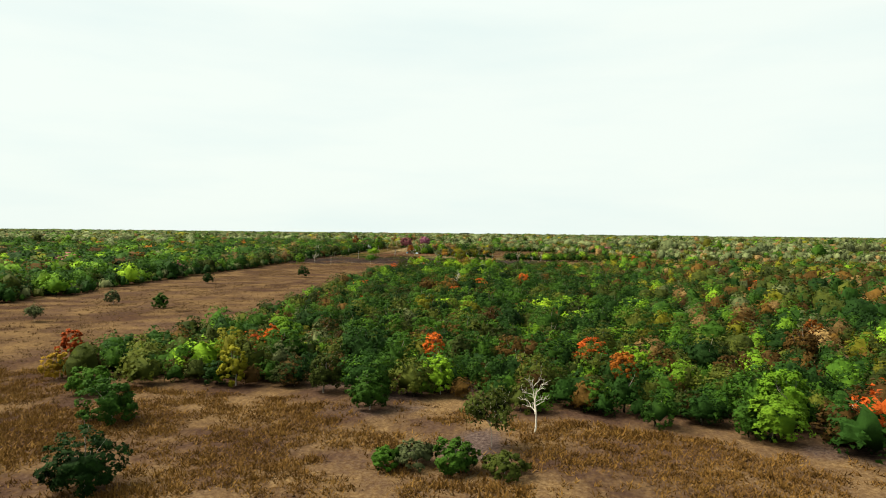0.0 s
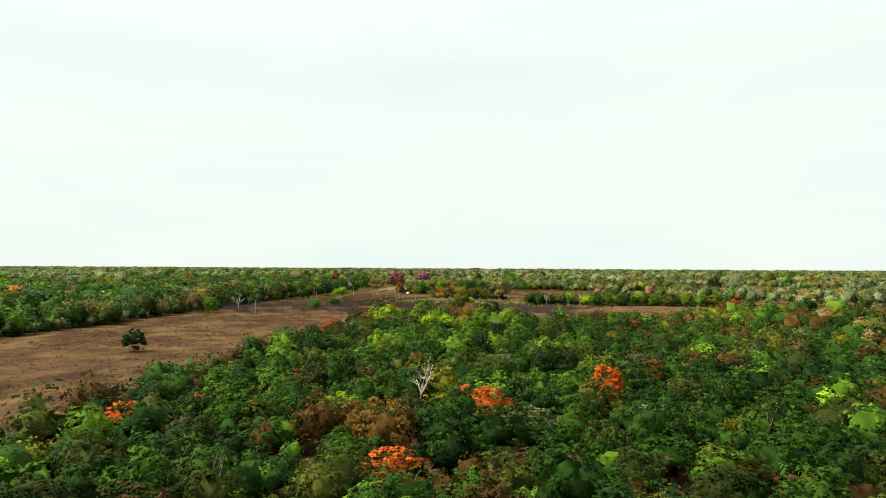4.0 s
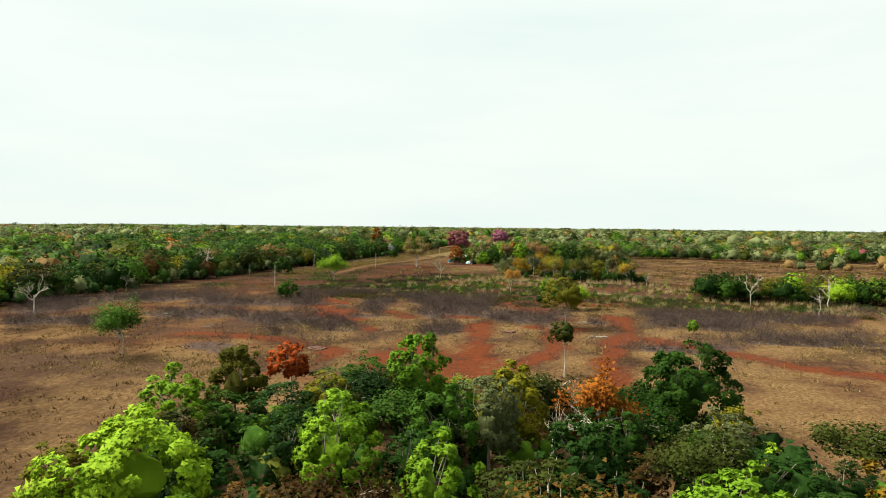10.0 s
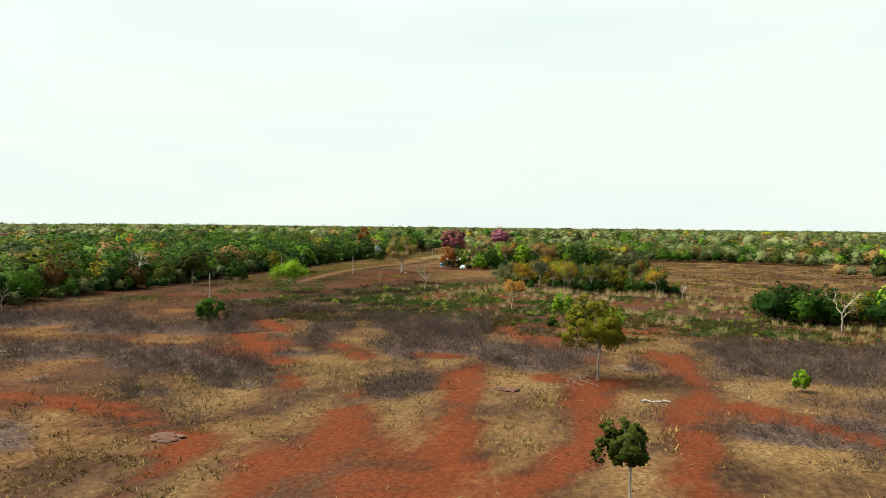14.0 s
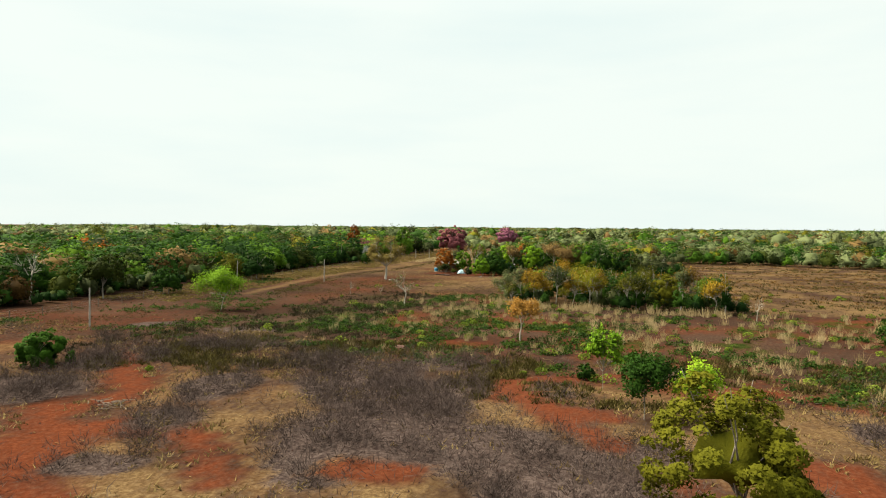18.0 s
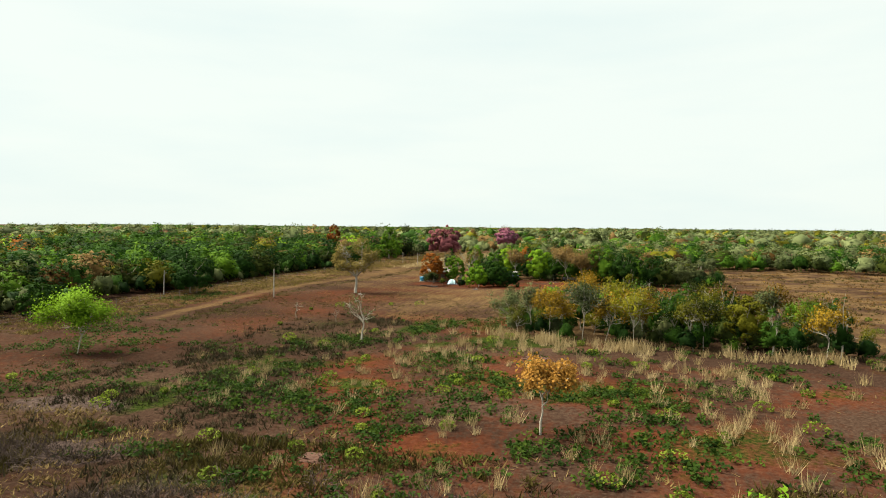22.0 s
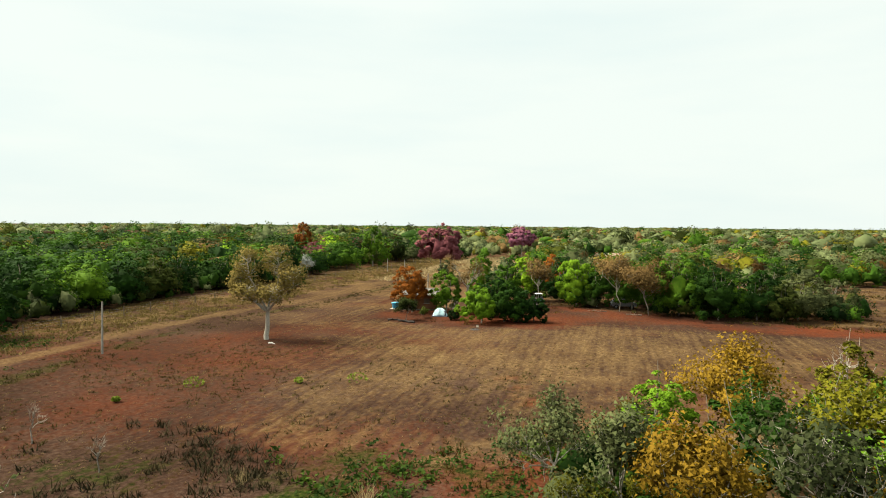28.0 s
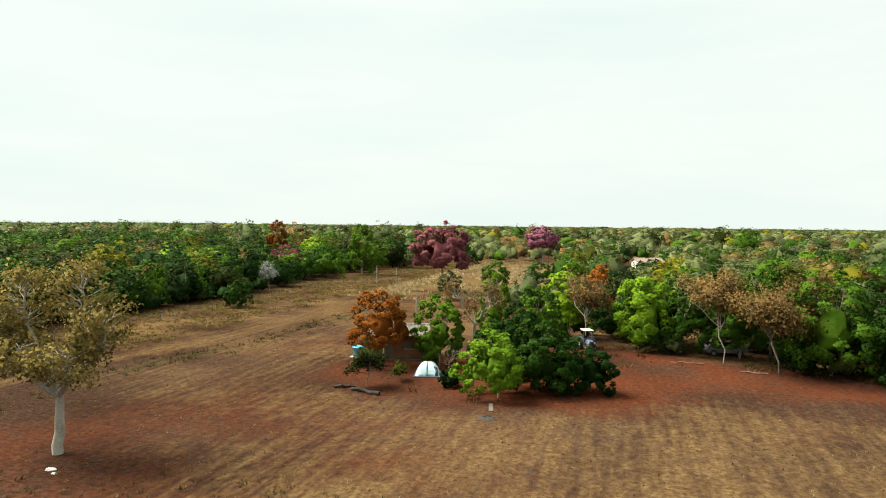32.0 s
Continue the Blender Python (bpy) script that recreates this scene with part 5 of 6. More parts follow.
# thickets of grey twigs
def twiggy_puffs(r, at, wide, tall, n, thick):
    """Low rounded bushes of n bare twigs each, thin slivers that point up and out."""
    k = len(at) * n
    d = unit(r.normal(size=(k, 3)) + (0, 0, 0.5))
    d[:, 2] = np.abs(d[:, 2])
    root = np.repeat(at, n, 0) + d * (np.repeat(np.stack([wide, wide, tall], 1), n, 0) * r.uniform(0.25, 0.8, (k, 1)))
    way = unit(d + 0.7 * r.normal(size=(k, 3)) + (0, 0, 0.25)) * (np.repeat(tall, n) * r.uniform(0.2, 0.42, k))[:, None]
    side = unit(np.cross(way, r.normal(size=(k, 3)))) * thick
    nor = np.repeat(unit(d + (0, 0, 0.35) + 0.3 * r.normal(size=(k, 3))), 3, 0)
    return np.stack([root - side, root + side, root + way], 1).reshape(-1, 3), np.arange(3 * k).reshape(-1, 3), nor


x, y, r = scatter(27000, -110, 60, 335, 395, lambda x, y: np.clip(brush_share(x, y) * 1.1 - 0.05, 0.012, 0.85) * (x < 40) * ~inside(FOREST, x, y) * (red_free(x, y) + 0.15), 44)
s = r.uniform(0.45, 1.1, len(x)) * (0.50 + 1.7 * fractal(x, y, 5, 82))
bv, bf, bn = twiggy_puffs(r, on_ground(x, y), s * 0.95, s * 1.35, 46, 0.017)
tagged(new("dry_brush", mesh_of("dry_brush", bv, bf, [TWIG], tone=np.repeat(r.random(len(x)), 138), normals=bn)), "smoky grey-purple thicket of leafless twigs", "brush", kind="stuff")


def in_weeds(x, y):
    return soft_inside(WEEDS, x, y, 3.0)


# pale bunch grass and green weeds
x, y, r = scatter(3900, -70, 42, 383, 456, lambda x, y: in_weeds(x, y) * clear_of(x, y) * np.clip((fractal(x, y, 9, 83) - 0.48) * 3.5, 0.06, 0.45), 45)
s = r.uniform(0.7, 1.35, len(x))
stuff("bunch_grass", "pale straw-coloured upright bunch grass", "grass", blades(r, on_ground(x, y), s * 0.95, s * 0.5, 40, 0.04, 0.38), PALE, r.random(len(x)))
x, y, r = scatter(12500, -70, 42, 385, 458, lambda x, y: in_weeds(x, y) * np.clip((fractal(x, y, 6, 84) - 0.51) * 8, 0.05, 0.9), 46)
n = 18
at = np.repeat(on_ground(x, y), n, 0) + r.normal(size=(len(x) * n, 3)) * (0.28, 0.28, 0.10) + (0, 0, 0.22)
stuff("weeds", "low green weeds scattered on red earth", "weeds", leaf_cards(r, at, np.tile((0.0, 0.0, 0.8), (len(at), 1)), 0.20, 0.8, False), WEED, r.random(len(x)))
x, y, r = scatter(430, -75, 30, 380, 470, lambda x, y: 0.10 + 0.5 * in_weeds(x, y), 47)
n = 110
wide = r.uniform(0.25, 0.8, len(x))
at = np.repeat(on_ground(x, y), n, 0) + unit(r.normal(size=(len(x) * n, 3))) * np.repeat(wide, n)[:, None] * (1, 1, 0.6) + (0, 0, 0.25)
stuff("weeds", "small round yellow-green shrubs on bare earth", "weeds", leaf_cards(r, at, unit(r.normal(size=at.shape) + (0, 0, 0.6)), 0.15, 0.6, False), LEAF["fresh"], r.random(len(x)))
# olive tussocks at the foot of the weeds
x, y, r = scatter(9000, -70, 30, 380, 400, lambda x, y: np.clip((fractal(x, y, 6, 93) - 0.47) * 8, 0, 1) * (red_free(x, y) + 0.2), 52)
s = r.uniform(0.35, 0.9, len(x))
stuff("dry_grass", "olive and golden tussocks of rank grass", "grass", blades(r, on_ground(x, y), s * 0.8, s, 16, 0.08, 0.7), OLIVE_GRASS, r.random(len(x)))
x, y, r = scatter(7000, -76, -44, 384, 452, lambda x, y: soft_inside(DARK_WEEDS, x, y, 3.0, 13) * np.clip((fractal(x, y, 7, 184) - 0.40) * 5, 0.1, 1), 59)
s = r.uniform(0.25, 0.8, len(x))
stuff("dry_grass", "dark rank grass and dead stems among the weeds", "grass", blades(r, on_ground(x, y), s * 0.9, s * 1.1, 16, 0.06, 0.8), RANK, r.random(len(x)))
# weeds and short tufts on the worn earth by the strip
def on_worn(x, y):
    return ~inside(GROVE, x, y) * ~inside(FOREST, x, y) * (near_line(ROAD, x, y) > 2.0)


x, y, r = scatter(9000, -100, -38, 395, 474, lambda x, y: on_worn(x, y) * ~inside(MOWN, x, y) * np.clip((fractal(x, y, 8, 95) - 0.52) * 5, 0.02, 0.7), 54)
n = 14
at = np.repeat(on_ground(x, y), n, 0) + r.normal(size=(len(x) * n, 3)) * (0.26, 0.26, 0.08) + (0, 0, 0.16)
stuff("weeds", "dark low weeds on worn red-brown earth", "weeds", leaf_cards(r, at, np.tile((0.0, 0.0, 0.8), (len(at), 1)), 0.17, 0.8, False), WEED, r.random(len(x)))
x, y, r = scatter(20000, -106, -38, 390, 480, lambda x, y: on_worn(x, y) * np.clip((fractal(x, y, 5, 96) - 0.45) * 5, 0.05, 0.9), 55)
s = r.uniform(0.10, 0.42, len(x))
stuff("dry_grass", "short dry tufts on worn red-brown earth", "grass", blades(r, on_ground(x, y), s * 0.8, s, 7, 0.10, 0.9), OLIVE_GRASS, r.random(len(x)))
x, y, r = scatter(12000, -40, 110, 440, 560, lambda x, y: on_worn(x, y) * ~inside(MOWN, x, y) * np.clip((fractal(x, y, 6, 97) - 0.45) * 5, 0.05, 0.9), 56)
s = r.uniform(0.2, 0.8, len(x))
stuff("dry_grass", "olive-brown tufts over the field beyond the grove", "grass", blades(r, on_ground(x, y), s * 0.8, s, 8, 0.12, 0.8), OLIVE_GRASS, r.random(len(x)))
# stubble of the mown field, in rows
x, y, r = scatter(60000, -92, 8, 432, 520, lambda x, y: soft_inside(MOWN, x, y, 2.0) * ~inside(YARD, x, y) * (np.sin(x * 5.0 + 5 * value_noise(x, y, 3.0, 92)) > -0.5) * (0.3 + 0.7 * (fractal(x, y, 7, 85) > 0.5)), 48)
s = r.uniform(0.10, 0.26, len(x))
stuff("stubble", "short straw stubble in rows on the mown field", "grass", blades(r, on_ground(x, y), s * 0.6, s, 6, 0.13, 1.2), STRAW, r.random(len(x)))
# yellow verge by the track and rough grass of the far fields
x, y, r = scatter(9000, -107, -90, 425, 660, lambda x, y: 0.4 + 0.6 * (fractal(x, y, 6, 86) > 0.45), 49)
s = r.uniform(0.4, 0.9, len(x))
stuff("dry_grass", "yellowish rough grass along the track verge", "grass", blades(r, on_ground(x, y), s * 0.55, s, 14, 0.07, 1.0), VERGE, r.random(len(x)))
x, y, r = scatter(9000, -60, 110, 440, 660, lambda x, y: ~inside(GROVE, x, y) * ~inside(MOWN, x, y) * (fractal(x, y, 14, 87) > 0.42), 50)
s = r.uniform(0.4, 1.0, len(x))
stuff("dry_grass", "rough dry grass on the far fields", "grass", blades(r, on_ground(x, y), s * 0.6, s, 12, 0.07, 0.9), GOLD, r.random(len(x)))
x, y, r = scatter(5000, -90, -42, 555, 672, lambda x, y: (fractal(x, y, 10, 187) > 0.40) * 0.9, 57)
s = r.uniform(0.5, 1.2, len(x))
stuff("dry_grass", "pale straw field behind the homestead", "grass", blades(r, on_ground(x, y), s * 0.7, s * 1.3, 12, 0.09, 0.9), PALE, r.random(len(x)))
x, y, r = scatter(3500, -96, -70, 436, 560, lambda x, y: np.clip(1.3 - near_line([(px + 5.0, py) for px, py in ROAD], x, y) / 2.2, 0, 1), 58)
s = r.uniform(0.25, 0.7, len(x))
stuff("dry_grass", "dull green grass in a band beside the track", "grass", blades(r, on_ground(x, y), s * 0.7, s, 12, 0.07, 0.9), OLIVE_GRASS, r.random(len(x)))
# tall pale grass along the grove's foot
x, y, r = scatter(1500, -44, 12, 430, 441, lambda x, y: (fractal(x, y, 4, 94) > 0.5) * np.clip(1 - near_line([(-42, 443), (-37, 439), (-31, 436.5), (-14, 433.5), (4, 433.5)], x, y) / 2.2, 0, 1), 51)
s = r.uniform(0.7, 1.6, len(x))
stuff("bunch_grass", "tall straw grass along the foot of the grove", "grass", blades(r, on_ground(x, y), s, s * 0.5, 16, 0.06, 0.3), PALE, r.random(len(x)))

# ---------- made things ----------
def part(name, bm, material, parent, label="", smooth=False):
    """Links a bmesh as one mesh object under a thing or a part."""
    me = bpy.data.meshes.new(name)
    bm.to_mesh(me)
    bm.free()
    me.materials.append(material)
    if smooth:
        me.polygons.foreach_set("use_smooth", np.ones(len(me.polygons), bool))
    return part_mesh(name, me, parent, label)


def box(sx, sy, sz, x=0, y=0, z=0, bevel=0.02, turn=None, bm=None):
    """A bevelled box with its middle at x, y, z."""
    own = bm or bmesh.new()
    m = Matrix.Translation((x, y, z)) @ (turn or Matrix.Identity(4)) @ Matrix.Diagonal((sx, sy, sz, 1))
    made = bmesh.ops.create_cube(own, size=1.0, matrix=m)["verts"]
    if bevel:
        edges = list({e for v in made for e in v.link_edges})
        bmesh.ops.bevel(own, geom=edges, offset=min(bevel, 0.3 * min(sx, sy, sz)), segments=1, affect="EDGES")
    return own


def rod(a, b, r1, r2=None, sides=8, bm=None):
    """A tapered round bar from a to b."""
    own = bm or bmesh.new()
    a, b = Vector(a), Vector(b)
    m = Matrix.Translation((a + b) / 2) @ (b - a).to_track_quat("Z", "Y").to_matrix().to_4x4()
    bmesh.ops.create_cone(own, cap_ends=True, segments=sides, radius1=r1, radius2=r1 if r2 is None else r2, depth=(b - a).length, matrix=m)
    return own


def lathe(profile, sides=24, bm=None):
    """A turned body from (radius, height) pairs."""
    own = bm or bmesh.new()
    rings = [[own.verts.new((r * math.cos(2 * math.pi * k / sides), r * math.sin(2 * math.pi * k / sides), z)) for k in range(sides)] for r, z in profile]
    for p, q in zip(rings, rings[1:]):
        for k in range(sides):
            own.faces.new((p[k], p[(k + 1) % sides], q[(k + 1) % sides], q[k]))
    return own


def sheet(fn, nu, nv, thick=0.0, bm=None):
    """A surface from fn(u, v) over the unit square, with thickness if wanted."""
    own = bm or bmesh.new()
    g = [[own.verts.new(fn(i / nu, j / nv)) for j in range(nv + 1)] for i in range(nu + 1)]
    faces = [own.faces.new((g[i][j], g[i + 1][j], g[i + 1][j + 1], g[i][j + 1])) for i in range(nu) for j in range(nv)]
    if thick:
        bmesh.ops.solidify(own, geom=faces, thickness=thick)
    return own


def at_ground(x, y, turn=0.0):
    return Matrix.Translation((x, y, float(lie(x, y)))) @ Matrix.Rotation(radians(turn), 4, "Z")


M_WALL = plain_mat("clay_wall", (0.1237, 0.05063, 0.02475), (0.225, 0.1013, 0.05063), 3.0, 0.95, bump=0.5)
M_ROOF = plain_mat("cement_roof", (0.195, 0.1852, 0.1658), (0.3705, 0.351, 0.312), 2.0, 0.9, bump=0.3)
M_WOOD = plain_mat("weathered_wood", (0.0675, 0.04875, 0.03375), (0.165, 0.1275, 0.09375), 5.0, 0.9, bump=0.5)
M_GREYWOOD = plain_mat("grey_pole_wood", (0.18, 0.165, 0.1425), (0.315, 0.2925, 0.255), 5.0, 0.9, bump=0.4)
M_CHAR = plain_mat("charred_wood", (0.012, 0.010, 0.009), (0.05, 0.042, 0.036), 6.0, 0.95, bump=0.5)
M_DARK = plain_mat("dark_inside", (0.010, 0.009, 0.008), (0.022, 0.019, 0.016), 2.0, 0.95)
M_TENT = plain_mat("tent_fabric", (0.62, 0.83, 0.88), (0.72, 0.90, 0.93), 2.0, 0.7)
M_TENTBASE = plain_mat("tent_base", (0.015, 0.025, 0.045), (0.035, 0.05, 0.08), 3.0, 0.7)
M_TANK = plain_mat("blue_plastic", (0.02, 0.19, 0.36), (0.045, 0.29, 0.48), 2.0, 0.4)
M_WHITE = plain_mat("white_paint", (0.48, 0.48, 0.456), (0.608, 0.608, 0.584), 2.5, 0.6)
M_RUBBER = plain_mat("tyre_rubber", (0.012, 0.012, 0.012), (0.03, 0.028, 0.026), 6.0, 0.85)
M_STEELBLUE = plain_mat("tractor_blue", (0.045, 0.075, 0.16), (0.09, 0.13, 0.24), 3.0, 0.45)
M_STEEL = plain_mat("dull_steel", (0.12, 0.12, 0.12), (0.25, 0.25, 0.24), 4.0, 0.5, metal=0.7)
M_CARBODY = plain_mat("car_paint", (0.10, 0.105, 0.11), (0.16, 0.165, 0.17), 1.5, 0.25)
M_GLASS = plain_mat("dark_glass", (0.01, 0.012, 0.014), (0.02, 0.024, 0.028), 1.0, 0.08, spec=0.6)
M_TILE = plain_mat("old_roof_tiles", (0.26, 0.18, 0.14), (0.42, 0.34, 0.29), 2.0, 0.9, bump=0.4)
M_SLAB = plain_mat("pale_concrete", (0.255, 0.225, 0.18), (0.39, 0.36, 0.3075), 3.0, 0.9, bump=0.3)
M_PATH = plain_mat("dusty_concrete", (0.0588, 0.04704, 0.03528), (0.09996, 0.08526, 0.06759), 3.0, 0.9, bump=0.3)
M_STONE = plain_mat("white_stone", (0.384, 0.376, 0.352), (0.528, 0.52, 0.496), 4.0, 0.9, bump=0.5)
M_EARTH = plain_mat("mound_earth", (0.0375, 0.0165, 0.0105), (0.0825, 0.036, 0.021), 3.0, 0.95, bump=0.6)
M_LAMP = plain_mat("lamp_lens", (0.5, 0.5, 0.48), (0.6, 0.6, 0.58), 2.0, 0.2)


def hut(x, y, turn):
    """A low clay hut with a cement-sheet roof and a lean-to porch in front."""
    e = empty_thing("hut", at_ground(x, y, turn) @ Matrix.Diagonal((0.86, 0.86, 0.95, 1)), "small clay-walled farm hut with a grey sheet roof", "hut")
    w, d, h = 5.6, 3.8, 2.35
    part("floor_slab", box(w + 0.4, d + 0.9, 0.12, 0, -0.3, 0.0), M_PATH, e)
    front = bmesh.new()
    for cx, sx, z0, z1 in ((-2.2, 1.2, 0.1, h), (-0.1, 1.2, 0.1, h), (2.15, 1.3, 0.1, h), (-1.15, 0.9, 2.05, h), (1.0, 1.0, 0.1, 0.95), (1.0, 1.0, 1.75, h)):
        box(sx, 0.16, z1 - z0, cx, -d / 2, (z0 + z1) / 2, 0.01, bm=front)
    part("wall", front, M_WALL, e)
    part("wall", box(w, 0.16, h - 0.1, 0, d / 2, h / 2 + 0.05, 0.01), M_WALL, e)
    for s in (-1, 1):
        side = box(0.16, d - 0.16, h - 0.1, s * (w / 2 - 0.08), 0, h / 2 + 0.05, 0.01)
        part("wall", side, M_WALL, e)
    door = part("door", box(0.86, 0.05, 1.94, -1.15, -d / 2 + 0.02, 1.07, 0.01), M_WOOD, e, "dark weathered plank door")
    part("door_handle", rod((-0.83, -d / 2 - 0.07, 1.05), (-0.83, -d / 2 - 0.01, 1.05), 0.03), M_STEEL, door)
    win = part("window", box(0.96, 0.05, 0.78, 1.0, -d / 2 + 0.02, 1.35, 0.01), M_WOOD, e, "closed wooden window shutter")
    part("sill", box(1.1, 0.14, 0.06, 1.0, -d / 2 - 0.08, 0.96, 0.01), M_SLAB, win)
    # roof: two slopes of corrugated sheets, each sheet laid by itself
    for s in (-1, 1):
        for k in range(6):
            x0 = -w / 2 - 0.35 + k * 1.05

            def wave(u, v, s=s, x0=x0):
                return (x0 + u * 1.1, s * (2.45 * v), h + 0.78 - 0.80 * v + 0.03 * math.sin(u * 1.1 * 35) + (0.012 if k % 2 else 0.0))

            part("roof_sheet", sheet(wave, 24, 3, 0.012), M_ROOF, e)
    part("ridge_cap", rod((-w / 2 - 0.4, 0, h + 0.80), (w / 2 + 0.4, 0, h + 0.80), 0.09), M_ROOF, e)
    for s in (-1, 1):
        gable = bmesh.new()
        v = [gable.verts.new(p) for p in ((s * (w / 2 - 0.1), -d / 2, h), (s * (w / 2 - 0.1), d / 2, h), (s * (w / 2 - 0.1), 0, h + 0.72))]
        f = gable.faces.new(v)
        bmesh.ops.solidify(gable, geom=[f], thickness=0.12)
        part("gable", gable, M_WALL, e)


def tent(x, y, turn):
    e = empty_thing("tent", at_ground(x, y, turn), "pale blue-white dome tent with a dark base", "tent")
    half, high = 1.02, 1.0

    def dome(u, v):
        a, b = 2 * u - 1, 2 * v - 1
        m = (abs(a) ** 5 + abs(b) ** 5) ** 0.2
        return (a * half, b * half, 0.06 + high * max(0.0, 1 - m ** 2.8))

    for i in range(2):
        for j in range(2):
            part("panel", sheet(lambda u, v, i=i, j=j: dome((i + u) / 2, (j + v) / 2), 10, 10, 0.008), M_TENT, e, smooth=True)
    for s in (-1, 1):
        bow = bmesh.new()
        pts = [Vector((t * half * 1.01, s * t * half * 1.01, 0.075 + high * max(0.0, 1 - abs(t) ** 2.8 * 1.47))) for t in np.linspace(-1, 1, 15)]
        for p, q in zip(pts, pts[1:]):
            rod(p, q, 0.014, sides=6, bm=bow)
        part("tent_pole", bow, M_WHITE, e)
    part("groundsheet", box(2.35, 2.25, 0.07, 0.05, 0, 0.03, 0.02), M_TENTBASE, e, "dark blue groundsheet")
    part("door_flap", sheet(lambda u, v: (0.62 + 0.3 * u - 0.1 * v, -1.0 + 0.42 * v, 0.10 + 0.74 * v * (1 - 0.2 * u)), 4, 6, 0.01), M_TENTBASE, e)


def water_tank(x, y):
    e = empty_thing("water_tank", at_ground(x, y), "blue plastic water tank with a lid", "tank")
    part("body", lathe([(0.0, 0.12), (0.42, 0.12), (0.47, 0.18), (0.50, 0.42), (0.53, 0.44), (0.53, 0.50), (0.54, 0.52), (0.58, 0.86), (0.62, 0.88), (0.62, 0.93), (0.0, 0.94)], 28), M_TANK, e, smooth=True)
    part("lid", lathe([(0.0, 1.06), (0.20, 1.055), (0.52, 1.0), (0.64, 0.96), (0.64, 0.93), (0.60, 0.93)], 28), M_TANK, e, "lighter blue lid", smooth=True)
    part("base_slab", box(1.3, 1.3, 0.14, 0, 0, 0.05), M_SLAB, e)


def wheel(parent, name, x, y, z, radius, width, hub=M_WHITE):
    tyre = bmesh.new()
    lathe([(radius * 0.6, -width / 2), (radius * 0.94, -width / 2), (radius, -width / 3), (radius, width / 3), (radius * 0.94, width / 2), (radius * 0.6, width / 2), (radius * 0.6, -width / 2)], 22, tyre)
    for k in range(18):
        a = 2 * math.pi * k / 18
        box(0.05, width * 0.9, 0.05, radius * math.cos(a), radius * math.sin(a), 0, 0.0, Matrix.Rotation(a, 4, "Z") @ Matrix.Rotation(radians(90), 4, "X"), tyre)
    m = Matrix.Translation((x, y, z)) @ Matrix.Rotation(radians(90), 4, "X")
    bmesh.ops.transform(tyre, matrix=m, verts=tyre.verts)
    w = part(name, tyre, M_RUBBER, parent)
    rim = lathe([(0.0, -width * 0.2), (radius * 0.58, -width * 0.3), (radius * 0.6, 0), (radius * 0.58, width * 0.3), (0.0, width * 0.2)], 18)
    bmesh.ops.transform(rim, matrix=m, verts=rim.verts)
    part("rim", rim, hub, w)


def tractor(x, y, turn):
    e = empty_thing("tractor", at_ground(x, y, turn) @ Matrix.Diagonal((0.85, 0.85, 0.85, 1)), "small old tractor with a white canopy", "tractor")
    hood = box(1.35, 0.6, 0.55, 0.95, 0, 1.0, 0.08)
    part("hood", hood, M_STEELBLUE, e)
    part("grille", box(0.05, 0.5, 0.45, 1.65, 0, 0.98, 0.01), M_DARK, e)
    part("chassis", box(2.3, 0.4, 0.35, 0.35, 0, 0.62, 0.04), M_STEEL, e)
    part("seat", box(0.42, 0.46, 0.12, -0.55, 0, 1.15, 0.04), M_DARK, e)
    part("seat_back", box(0.08, 0.46, 0.36, -0.78, 0, 1.36, 0.03), M_DARK, e)
    part("steering_wheel", lathe([(0.17, 0.0), (0.20, 0.02), (0.17, 0.04), (0.14, 0.02), (0.17, 0.0)], 16), M_RUBBER, e).matrix_basis = Matrix.Translation((0.12, 0, 1.46)) @ Matrix.Rotation(radians(-25), 4, "Y")
    part("steering_column", rod((0.32, 0, 1.05), (0.13, 0, 1.46), 0.03), M_STEEL, e)
    part("exhaust_pipe", rod((0.95, 0.2, 1.2), (0.95, 0.2, 2.0), 0.035), M_STEEL, e)
    for s in (-1, 1):
        wheel(e, "rear_wheel", -0.6, s * 0.72, 0.68, 0.68, 0.38)
        wheel(e, "front_wheel", 1.35, s * 0.6, 0.38, 0.38, 0.22)
        part("mudguard", sheet(lambda u, v, s=s: (-0.6 + 0.78 * math.cos(0.5 + 2.0 * u), s * (0.5 + 0.42 * v), 0.68 + 0.78 * math.sin(0.5 + 2.0 * u)), 10, 1, 0.02), M_STEELBLUE, e)
        part("headlight", rod((1.5, s * 0.36, 1.05), (1.58, s * 0.36, 1.05), 0.09), M_LAMP, e)
        for px in (-0.95, 0.28):
            part("canopy_post", rod((px, s * 0.55, 0.95), (px, s * 0.55, 2.28), 0.028), M_STEEL, e)
    part("canopy", box(1.5, 1.25, 0.07, -0.3, 0, 2.32, 0.04), M_WHITE, e, "white canopy roof")


